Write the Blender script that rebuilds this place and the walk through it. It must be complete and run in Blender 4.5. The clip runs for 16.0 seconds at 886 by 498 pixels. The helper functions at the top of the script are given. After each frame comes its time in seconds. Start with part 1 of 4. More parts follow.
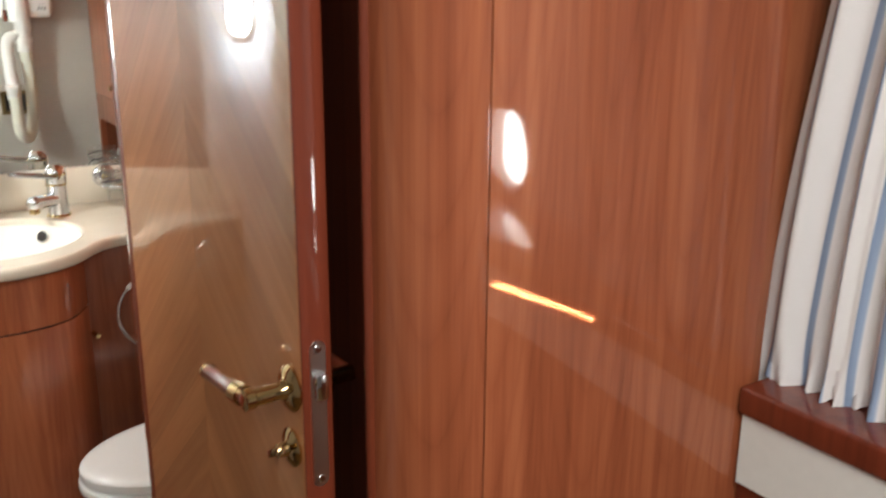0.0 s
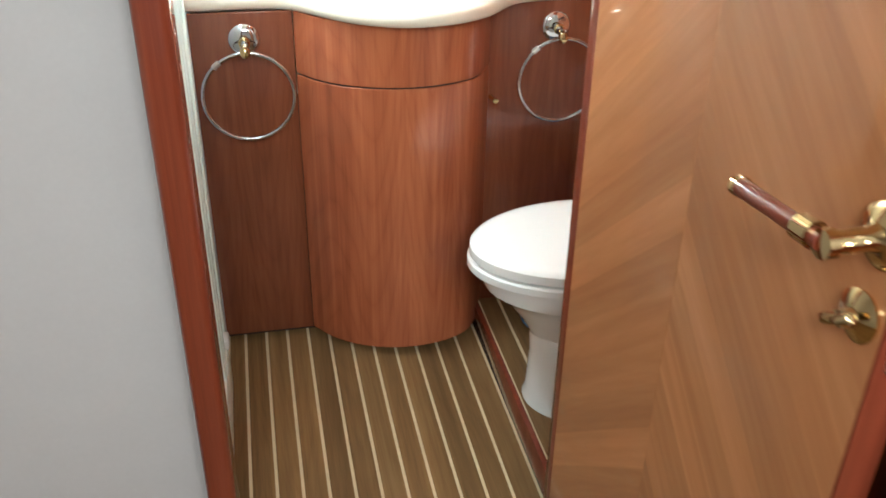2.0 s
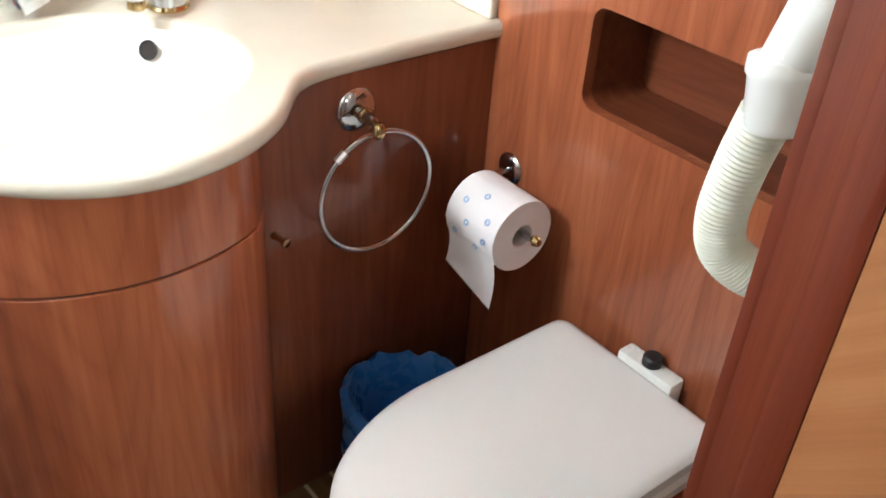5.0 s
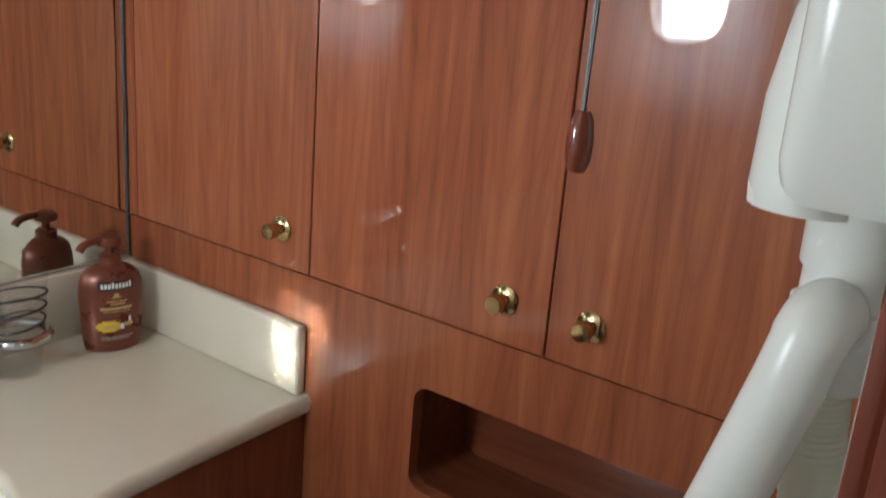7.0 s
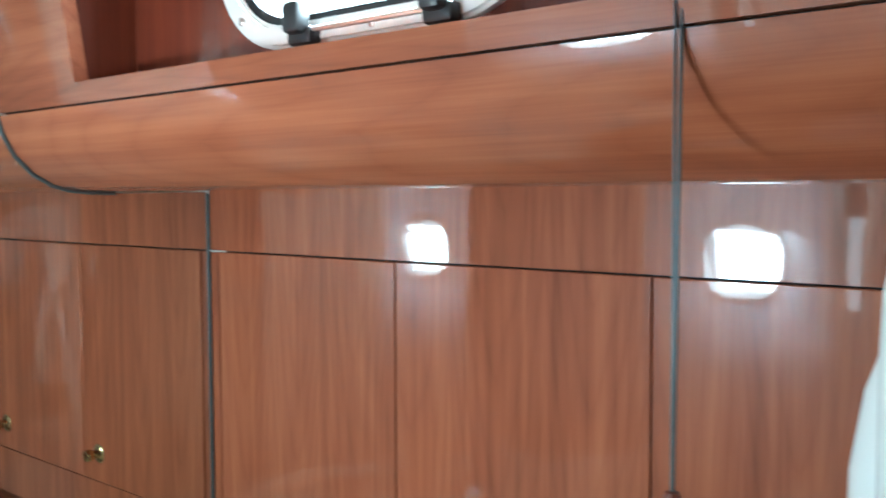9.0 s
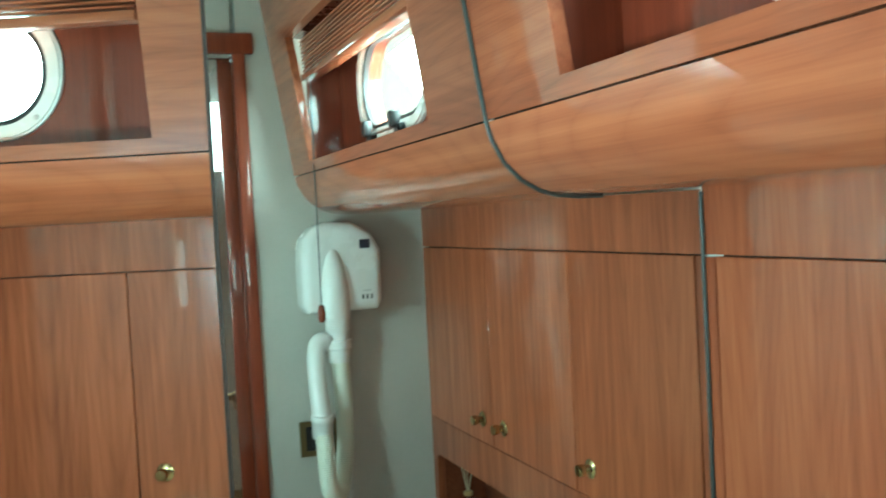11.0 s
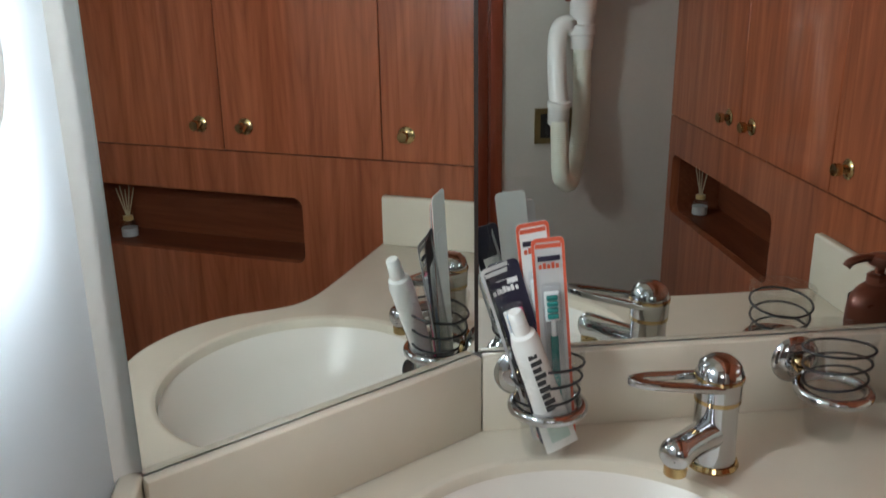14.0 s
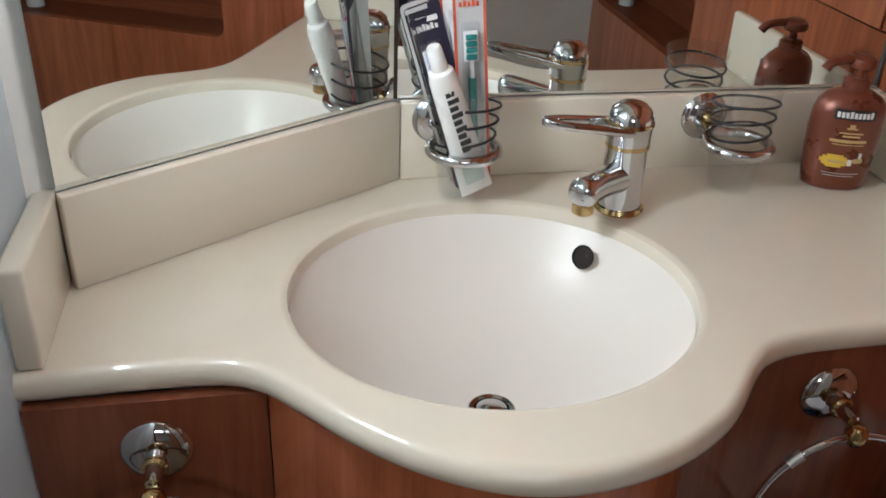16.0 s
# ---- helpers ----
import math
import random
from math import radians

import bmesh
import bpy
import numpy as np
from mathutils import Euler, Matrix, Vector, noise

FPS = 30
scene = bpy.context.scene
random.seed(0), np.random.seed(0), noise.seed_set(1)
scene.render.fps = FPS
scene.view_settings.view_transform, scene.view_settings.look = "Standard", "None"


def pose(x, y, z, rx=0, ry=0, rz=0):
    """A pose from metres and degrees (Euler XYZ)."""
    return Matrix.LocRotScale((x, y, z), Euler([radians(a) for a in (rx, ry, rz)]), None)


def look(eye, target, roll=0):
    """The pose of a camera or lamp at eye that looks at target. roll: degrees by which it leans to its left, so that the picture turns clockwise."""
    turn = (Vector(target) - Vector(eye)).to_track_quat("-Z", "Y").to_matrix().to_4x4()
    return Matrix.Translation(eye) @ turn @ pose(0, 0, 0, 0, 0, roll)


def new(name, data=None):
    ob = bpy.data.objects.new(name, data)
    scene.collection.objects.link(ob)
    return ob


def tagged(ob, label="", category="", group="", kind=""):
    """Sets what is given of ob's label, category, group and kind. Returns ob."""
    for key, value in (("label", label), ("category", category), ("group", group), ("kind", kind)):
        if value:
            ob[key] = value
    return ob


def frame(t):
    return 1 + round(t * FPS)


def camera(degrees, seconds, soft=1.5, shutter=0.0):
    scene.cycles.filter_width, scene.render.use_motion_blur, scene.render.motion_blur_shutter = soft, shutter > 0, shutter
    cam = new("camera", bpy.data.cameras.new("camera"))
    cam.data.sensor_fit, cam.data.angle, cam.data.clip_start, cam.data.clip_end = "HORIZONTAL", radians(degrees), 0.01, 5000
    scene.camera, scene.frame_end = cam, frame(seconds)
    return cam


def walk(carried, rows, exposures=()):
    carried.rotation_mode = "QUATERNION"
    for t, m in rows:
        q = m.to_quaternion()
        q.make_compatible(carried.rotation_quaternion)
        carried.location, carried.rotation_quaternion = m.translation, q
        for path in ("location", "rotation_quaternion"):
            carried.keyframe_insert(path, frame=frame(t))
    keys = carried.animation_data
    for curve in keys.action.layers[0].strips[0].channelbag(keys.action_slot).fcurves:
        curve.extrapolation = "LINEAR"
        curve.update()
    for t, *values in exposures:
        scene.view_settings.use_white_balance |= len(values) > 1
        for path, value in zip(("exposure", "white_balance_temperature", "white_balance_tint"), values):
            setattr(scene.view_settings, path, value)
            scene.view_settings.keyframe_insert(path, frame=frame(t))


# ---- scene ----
cam = camera(52.1, 16.0, soft=1.5, shutter=0.4)
PATH = [
    (0, (-0.828, -2.63, 1.446), (0.224, -1.025, 0.885), 0.4),
    (0.5, (-0.846, -2.603, 1.418), (0.063, -0.969, 0.706), 1.1),
    (1, (-0.859, -2.532, 1.387), (-0.143, -0.886, 0.507), 0.6),
    (1.5, (-0.893, -2.403, 1.354), (-0.411, -0.736, 0.36), 0.9),
    (2, (-0.913, -2.28, 1.345), (-0.546, -0.593, 0.336), 1.0),
    (2.5, (-0.881, -2.067, 1.321), (-0.555, -0.385, 0.288), 0.2),
    (3, (-0.899, -1.873, 1.31), (-0.622, -0.27, 0.147), -0.1),
    (3.2, (-0.921, -1.775, 1.313), (-0.517, -0.236, 0.1), 1.1),
    (5.3, (-0.892, -1.318, 1.318), (0.269, -0.108, 0.227), 3.5),
    (5.5, (-0.877, -1.281, 1.313), (0.351, -0.115, 0.249), 2.9),
    (6, (-0.848, -1.217, 1.364), (0.516, -0.082, 0.441), 3.3),
    (6.5, (-0.848, -1.193, 1.406), (0.664, -0.104, 0.681), 5.3),
    (7, (-0.832, -1.185, 1.427), (0.734, -0.091, 0.835), 4.7),
    (7.5, (-0.831, -1.198, 1.455), (0.779, -0.095, 1.02), 3.8),
    (8, (-0.849, -1.19, 1.484), (0.786, -0.083, 1.17), 2.9),
    (8.5, (-0.844, -1.195, 1.507), (0.779, -0.04, 1.321), 1.4),
    (9, (-0.862, -1.178, 1.54), (0.682, 0.088, 1.425), -0.2),
    (9.5, (-0.796, -1.138, 1.54), (0.558, 0.333, 1.52), -1.5),
    (10, (-0.805, -1.108, 1.567), (0.397, 0.491, 1.589), -1.7),
    (10.2, (-0.789, -1.087, 1.568), (0.301, 0.59, 1.582), -2.4),
    (12.3, (-0.807, -1.013, 1.444), (-0.424, 0.936, 1.211), -0.7),
    (12.5, (-0.803, -1.005, 1.446), (-0.471, 0.947, 1.17), -0.6),
    (13, (-0.806, -1.006, 1.452), (-0.559, 0.938, 1.05), -0.8),
    (13.5, (-0.807, -1.003, 1.46), (-0.6, 0.914, 0.928), -1.2),
    (14, (-0.814, -1.006, 1.432), (-0.603, 0.877, 0.791), -0.8),
    (14.5, (-0.806, -1.016, 1.414), (-0.628, 0.847, 0.708), -1.0),
    (15, (-0.814, -1.037, 1.386), (-0.546, 0.768, 0.568), 1.1),
    (15.5, (-0.796, -1.062, 1.363), (-0.522, 0.685, 0.429), 1.5),
    (16, (-0.81, -1.056, 1.345), (-0.46, 0.649, 0.361), 2.5),
]
# exposure in stops, white balance in kelvin and tint
LIGHT = [
    (0.0, 0.26, 6800, 8), (1.0, 1.05, 6150, 17), (2.0, 1.2, 6100, 0), (3.2, 1.4, 5800, -8), (5.3, 0.42, 6200, 6), (6.2, -0.30, 6200, 6), (7.0, -0.85, 6200, 5),
    (8.0, -0.42, 5900, 3), (9.0, -0.43, 5150, -10), (9.5, -0.42, 5150, -27), (10.2, -0.25, 5400, -33), (12.3, -0.40, 4880, -23), (13.5, -0.58, 5600, 1), (14.5, -1.40, 6400, 7), (15.5, -1.25, 6400, 8), (16.0, -0.6, 6100, 8),
]
walk(cam, [(t, look(eye, target, roll)) for t, eye, target, roll in PATH], LIGHT)

# ---- light ----
world = bpy.data.worlds.new("sky")
scene.world = world
world.use_nodes = True
wt = world.node_tree
sky = wt.nodes.new("ShaderNodeTexSky")
sky.sky_type = "NISHITA"
sky.sun_disc = False
sky.sun_elevation, sky.sun_rotation = radians(48), radians(150)
wt.links.new(sky.outputs[0], wt.nodes["Background"].inputs[0])
wt.nodes["Background"].inputs[1].default_value = 0.15


def area_lamp(name, m, w, h, power, color=(1, 1, 1)):
    d = bpy.data.lights.new(name, "AREA")
    d.shape, d.size, d.size_y, d.energy, d.color = "RECTANGLE", w, h, power, color
    ob = new(name, d)
    ob.matrix_world = m
    return ob


# ---- helpers for building ----
def mat(name):
    m = bpy.data.materials.new(name)
    m.use_nodes = True
    return m, m.node_tree.nodes, m.node_tree.links, m.node_tree.nodes["Principled BSDF"]


def plain(name, color, rough=0.5, metal=0.0, coat=0.0, var=0.06, scale=30.0, bump=0.0):
    """A paint, plastic or metal with slight mottling and fine unevenness."""
    m, n, l, b = mat(name)
    b.inputs["Roughness"].default_value, b.inputs["Metallic"].default_value = rough, metal
    b.inputs["Coat Weight"].default_value = coat
    tc = n.new("ShaderNodeTexCoord")
    nz = n.new("ShaderNodeTexNoise")
    nz.inputs["Scale"].default_value, nz.inputs["Detail"].default_value = scale, 5
    l.new(tc.outputs["Object"], nz.inputs["Vector"])
    nz2 = n.new("ShaderNodeTexNoise")
    nz2.inputs["Scale"].default_value, nz2.inputs["Detail"].default_value = scale / 7, 3
    l.new(tc.outputs["Object"], nz2.inputs["Vector"])
    add = n.new("ShaderNodeMath")
    add.operation = "ADD"
    l.new(nz.outputs["Fac"], add.inputs[0])
    l.new(nz2.outputs["Fac"], add.inputs[1])
    r = n.new("ShaderNodeMapRange")
    r.inputs["From Min"].default_value, r.inputs["From Max"].default_value = 0.6, 1.4
    r.inputs["To Min"].default_value, r.inputs["To Max"].default_value = 1 - var, 1 + var
    l.new(add.outputs[0], r.inputs["Value"])
    mx = n.new("ShaderNodeVectorMath")
    mx.operation = "SCALE"
    mx.inputs[0].default_value = color[:3]
    l.new(r.outputs[0], mx.inputs["Scale"])
    l.new(mx.outputs[0], b.inputs["Base Color"])
    rr = n.new("ShaderNodeMapRange")
    rr.inputs["From Min"].default_value, rr.inputs["From Max"].default_value = 0.6, 1.4
    rr.inputs["To Min"].default_value, rr.inputs["To Max"].default_value = max(rough - 0.05, 0), rough + 0.07
    l.new(add.outputs[0], rr.inputs["Value"])
    l.new(rr.outputs[0], b.inputs["Roughness"])
    if bump:
        bp = n.new("ShaderNodeBump")
        bp.inputs["Strength"].default_value, bp.inputs["Distance"].default_value = bump, 0.002
        l.new(nz.outputs["Fac"], bp.inputs["Height"])
        l.new(bp.outputs[0], b.inputs["Normal"])
    return m


def wood(name, dark, mid, light, axis="z", slant=0.0, coat=1.0, rough=0.5, vary=0.12, waves=1.0, coat_rough=0.04, bands=0.0):
    """Varnished veneer with long grain along one axis, cathedral figure, fine pores and a wavy lacquer."""
    m, n, l, b = mat(name)
    tc = n.new("ShaderNodeTexCoord")
    info = n.new("ShaderNodeObjectInfo")
    off = n.new("ShaderNodeVectorMath")
    off.operation = "SCALE"
    off.inputs[0].default_value = (7.3, 5.1, 9.7)
    l.new(info.outputs["Random"], off.inputs["Scale"])
    base = n.new("ShaderNodeVectorMath")
    base.operation = "ADD"
    turn = n.new("ShaderNodeMapping")
    turn.inputs["Rotation"].default_value = (radians(slant), 0, 0)
    l.new(tc.outputs["Object"], turn.inputs["Vector"])
    l.new(turn.outputs[0], base.inputs[0])
    l.new(off.outputs[0], base.inputs[1])

    def stretched(long, across):
        s = [across] * 3
        s["xyz".index(axis)] = long
        mp = n.new("ShaderNodeMapping")
        mp.inputs["Scale"].default_value = s
        l.new(base.outputs[0], mp.inputs["Vector"])
        return mp

    def nz(mp, detail=4.0, dist=0.0):
        t = n.new("ShaderNodeTexNoise")
        t.inputs["Scale"].default_value, t.inputs["Detail"].default_value = 1.0, detail
        t.inputs["Distortion"].default_value = dist
        l.new(mp.outputs[0], t.inputs["Vector"])
        return t

    fig = nz(stretched(1.1, 7.0), 2.0, 0.2)
    ring = n.new("ShaderNodeMath")
    ring.operation = "MULTIPLY"
    ring.inputs[1].default_value = 14.0
    l.new(fig.outputs["Fac"], ring.inputs[0])
    wave = n.new("ShaderNodeMath")
    wave.operation = "PINGPONG"
    wave.inputs[1].default_value = 1.0
    l.new(ring.outputs[0], wave.inputs[0])
    streak = nz(stretched(1.1, 70.0), 6.0, 0.05)
    ribbon = nz(stretched(0.45, 26.0), 3.0, 0.0)
    pores = nz(stretched(9.0, 520.0), 2.0)
    wide = nz(stretched(0.6, 3.5), 2.0)

    def mixv(a, k, c):
        x = n.new("ShaderNodeMath")
        x.operation = "MULTIPLY_ADD"
        x.inputs[1].default_value = k
        l.new(a, x.inputs[0])
        if c is None:
            x.inputs[2].default_value = 0.0
        else:
            l.new(c, x.inputs[2])
        return x.outputs[0]

    sep = n.new("ShaderNodeSeparateXYZ")
    l.new(base.outputs[0], sep.inputs[0])
    along = "xyz".index(axis)
    rest = [k for k in range(3) if k != along]

    def op(kind, a, c=None, d=None):
        x = n.new("ShaderNodeMath")
        x.operation = kind
        for slot, val in enumerate((a, c, d)):
            if val is None:
                continue
            if isinstance(val, (int, float)):
                x.inputs[slot].default_value = val
            else:
                l.new(val, x.inputs[slot])
        return x.outputs[0]

    across = op("ADD", sep.outputs[rest[0]], sep.outputs[rest[1]])
    warp = nz(stretched(1.2, 4.0), 3.0)
    across = op("MULTIPLY_ADD", warp.outputs["Fac"], 0.09, across)
    leaf = op("DIVIDE", op("PINGPONG", across, 0.062), 0.062)
    arch = op("MULTIPLY_ADD", op("POWER", leaf, 1.6), -3.4, op("MULTIPLY", sep.outputs[along], 7.5))
    arch = op("MULTIPLY_ADD", warp.outputs["Fac"], 3.0, arch)
    line = op("POWER", op("ABSOLUTE", op("SINE", op("MULTIPLY", arch, math.pi))), 0.45)
    v = mixv(wave.outputs[0], 0.055 * waves, None)
    v = mixv(line, 0.06 * waves, v)
    v = mixv(streak.outputs["Fac"], 0.30, v)
    v = mixv(ribbon.outputs["Fac"], 0.22, v)
    v = mixv(pores.outputs["Fac"], 0.12, v)
    v = mixv(wide.outputs["Fac"], 0.34, v)
    ramp = n.new("ShaderNodeValToRGB")
    e = ramp.color_ramp.elements
    e[0].position, e[0].color = 0.36, (*dark, 1)
    e[1].position, e[1].color = 0.72, (*light, 1)
    k = e.new(0.54)
    k.color = (*mid, 1)
    l.new(v, ramp.inputs[0])
    tone = n.new("ShaderNodeMapRange")
    tone.inputs["To Min"].default_value, tone.inputs["To Max"].default_value = 1 - vary, 1 + vary
    l.new(info.outputs["Random"], tone.inputs["Value"])
    sc = n.new("ShaderNodeVectorMath")
    sc.operation = "SCALE"
    l.new(ramp.outputs[0], sc.inputs[0])
    scale = tone.outputs[0]
    if bands:
        leafn = n.new("ShaderNodeTexWhiteNoise")
        leafn.noise_dimensions = "1D"
        l.new(op("FLOOR", op("DIVIDE", op("MULTIPLY_ADD", warp.outputs["Fac"], 0.012, sep.outputs[rest[-1]]), bands)), leafn.inputs["W"])
        scale = op("MULTIPLY", scale, op("MULTIPLY_ADD", leafn.outputs["Value"], 0.30, 0.85))
    l.new(scale, sc.inputs["Scale"])
    l.new(sc.outputs[0], b.inputs["Base Color"])
    b.inputs["Roughness"].default_value = rough
    b.inputs["Specular IOR Level"].default_value = 0.15
    b.inputs["Coat Weight"].default_value, b.inputs["Coat Roughness"].default_value = coat, coat_rough
    bp = n.new("ShaderNodeBump")
    bp.inputs["Strength"].default_value, bp.inputs["Distance"].default_value = 0.25, 0.0006
    l.new(streak.outputs["Fac"], bp.inputs["Height"])
    l.new(bp.outputs[0], b.inputs["Normal"])
    lac = n.new("ShaderNodeTexNoise")
    lac.inputs["Scale"].default_value, lac.inputs["Detail"].default_value = 9.0, 1.5
    l.new(tc.outputs["Object"], lac.inputs["Vector"])
    b2 = n.new("ShaderNodeBump")
    b2.inputs["Strength"].default_value, b2.inputs["Distance"].default_value = 0.12, 0.004
    l.new(lac.outputs["Fac"], b2.inputs["Height"])
    l.new(b2.outputs[0], b.inputs["Coat Normal"])
    return m


CHERRY = wood("varnished_cherry", (0.165, 0.038, 0.015), (0.295, 0.080, 0.033), (0.43, 0.138, 0.060))
CHERRY_H = wood("varnished_cherry_level", (0.165, 0.038, 0.015), (0.295, 0.080, 0.033), (0.43, 0.138, 0.060), axis="y")
VENEER = wood("pale_diagonal_veneer", (0.30, 0.116, 0.044), (0.385, 0.158, 0.062), (0.47, 0.210, 0.088), slant=-48, waves=0.6, coat_rough=0.015, bands=0.052)
VENEER_B = wood("pale_diagonal_veneer_matched", (0.30, 0.116, 0.044), (0.385, 0.158, 0.062), (0.47, 0.210, 0.088), slant=48, waves=0.6, coat_rough=0.015, bands=0.052)
MAHOG = wood("mahogany_trim", (0.10, 0.018, 0.008), (0.17, 0.032, 0.014), (0.24, 0.055, 0.022), waves=0.3)
# cherry for the vanity wings, darkened for the shade under the worktop
SHADED_CHERRY = wood("shaded_cabinet_cherry", (0.115, 0.028, 0.012), (0.18, 0.048, 0.020), (0.255, 0.078, 0.033))
# cherry at about half brightness: the recess's shade is in the colour
NICHE_SHADE = wood("niche_shaded_veneer", (0.09, 0.021, 0.009), (0.145, 0.037, 0.015), (0.21, 0.060, 0.025), axis="y", coat=0.35, coat_rough=0.18)
TEAK = wood("teak_plank", (0.10, 0.052, 0.020), (0.19, 0.105, 0.042), (0.29, 0.175, 0.078), axis="y", coat=0.0, rough=0.5, vary=0.22, waves=0.6)
HOLLY = plain("holly_caulk", (0.56, 0.45, 0.29), 0.5, var=0.12, scale=60)
CREAM = plain("cream_solid_surface", (0.70, 0.635, 0.52), 0.17, coat=0.4, var=0.035, scale=18)
BASIN = plain("warm_white_basin", (0.76, 0.715, 0.65), 0.30, coat=0.0, var=0.008, scale=1.2)
BASIN.node_tree.nodes["Principled BSDF"].inputs["Specular IOR Level"].default_value = 0.3
WHITE = plain("white_enamel", (0.80, 0.80, 0.78), 0.12, coat=0.4, var=0.01)
WHITE_PL = plain("white_plastic", (0.78, 0.78, 0.75), 0.25, var=0.02)
HOSE = plain("ivory_hose", (0.72, 0.73, 0.62), 0.38, var=0.03)
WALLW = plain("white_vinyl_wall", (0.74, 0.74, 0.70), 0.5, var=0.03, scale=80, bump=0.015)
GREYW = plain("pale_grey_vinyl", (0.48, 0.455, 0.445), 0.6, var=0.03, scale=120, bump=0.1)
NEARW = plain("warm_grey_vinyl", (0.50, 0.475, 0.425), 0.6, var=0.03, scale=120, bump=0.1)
CEIL = plain("cream_headliner", (0.78, 0.74, 0.62), 0.7, var=0.03, scale=90, bump=0.1)
ALU = plain("white_coated_aluminium", (0.74, 0.85, 0.80), 0.5, var=0.02)
CHROME = plain("chrome", (0.56, 0.57, 0.585), 0.05, metal=1.0, var=0.02)
BRASS = plain("polished_brass", (0.56, 0.42, 0.21), 0.10, metal=1.0, var=0.06)
STEEL = plain("brushed_steel", (0.60, 0.58, 0.56), 0.3, metal=1.0, var=0.05)
BLACK = plain("black_rubber", (0.012, 0.012, 0.013), 0.45, var=0.1)
GAP = plain("dark_joint", (0.016, 0.008, 0.005), 0.7, var=0.1)
SEAL = plain("mirror_edge_seal", (0.05, 0.055, 0.055), 0.4, var=0.1)
BLUEBAG = plain("blue_bin_bag", (0.03, 0.17, 0.50), 0.28, var=0.15, scale=40, bump=0.4)
PAPER = plain("toilet_paper", (0.82, 0.78, 0.78), 0.85, var=0.02, scale=200, bump=0.15)


def mirror_material():
    m, n, l, b = mat("mirror_glass")
    b.inputs["Metallic"].default_value, b.inputs["Roughness"].default_value = 1.0, 0.012
    b.inputs["Base Color"].default_value = (0.80, 0.83, 0.81, 1)
    return m


def glass_material(name, color=(0.95, 0.98, 0.97), rough=0.02):
    """Thin clear glass: lets light through, with a weak gloss."""
    m, n, l, b = mat(name)
    n.remove(b)
    clear = n.new("ShaderNodeBsdfTransparent")
    clear.inputs[0].default_value = (*color, 1)
    gloss = n.new("ShaderNodeBsdfGlossy")
    gloss.inputs["Roughness"].default_value = rough
    mix = n.new("ShaderNodeMixShader")
    mix.inputs[0].default_value = 0.07
    l.new(clear.outputs[0], mix.inputs[1])
    l.new(gloss.outputs[0], mix.inputs[2])
    l.new(mix.outputs[0], n["Material Output"].inputs[0])
    return m


def frosted_material():
    """Pearl acrylic; the glow let through from behind imitates glare round the portlight."""
    m, n, l, b = mat("pearl_acrylic_glare")
    b.inputs["Base Color"].default_value = (0.76, 0.77, 0.76, 1)
    b.inputs["Roughness"].default_value = 0.42
    nz = n.new("ShaderNodeTexNoise")
    nz.inputs["Scale"].default_value, nz.inputs["Detail"].default_value = 160, 4
    bp = n.new("ShaderNodeBump")
    bp.inputs["Strength"].default_value, bp.inputs["Distance"].default_value = 0.06, 0.002
    l.new(nz.outputs["Fac"], bp.inputs["Height"])
    l.new(bp.outputs[0], b.inputs["Normal"])
    tr = n.new("ShaderNodeBsdfTranslucent")
    tr.inputs[0].default_value = (0.80, 0.84, 0.88, 1)
    mix = n.new("ShaderNodeMixShader")
    mix.inputs[0].default_value = 0.6
    l.new(b.outputs[0], mix.inputs[1])
    l.new(tr.outputs[0], mix.inputs[2])
    l.new(mix.outputs[0], n["Material Output"].inputs[0])
    return m


FROST = frosted_material()
MIRROR = mirror_material()
GLASS = glass_material("clear_glass", (0.985, 0.99, 0.988))


def to_ob(name, bm, material, parent=None, label="", smooth=True):
    bmesh.ops.remove_doubles(bm, verts=bm.verts, dist=1e-6)
    bmesh.ops.recalc_face_normals(bm, faces=bm.faces)
    me = bpy.data.meshes.new(name)
    bm.to_mesh(me)
    bm.free()
    me.materials.append(material)
    ob = new(name, me)
    if smooth:
        for p in me.polygons:
            p.use_smooth = True
        me.set_sharp_from_angle(angle=radians(38))
    if parent is not None:
        ob.parent = parent
    if label:
        ob["label"] = label
    return ob


def part(name, bm, material, parent, label=""):
    return to_ob(name, bm, material, parent, label)


def thing(name, label, category, group="", loc=(0, 0, 0), rz=0.0):
    ob = new(name)
    ob.matrix_world = pose(*loc, 0, 0, rz)
    ob.empty_display_size = 0.05
    return tagged(ob, label, category, group)


def structure(name, bm, material, label, category="wall"):
    return tagged(to_ob(name, bm, material), label, category, kind="structure")


def box(x0, x1, y0, y1, z0, z1, bevel=0.0, seg=2, bm=None):
    b = bmesh.new()
    bmesh.ops.create_cube(b, size=1.0)
    for v in b.verts:
        v.co = Vector((x0 + (v.co.x + 0.5) * (x1 - x0), y0 + (v.co.y + 0.5) * (y1 - y0), z0 + (v.co.z + 0.5) * (z1 - z0)))
    if bevel:
        bmesh.ops.bevel(b, geom=b.edges[:], offset=bevel, segments=seg, profile=0.5, affect="EDGES")
    return join(bm, b)


def join(bm, other):
    if bm is None:
        return other
    me = bpy.data.meshes.new("tmp")
    other.to_mesh(me)
    other.free()
    bm.from_mesh(me)
    bpy.data.meshes.remove(me)
    return bm


def moved(bm, m):
    bmesh.ops.transform(bm, matrix=m, verts=bm.verts)
    return bm


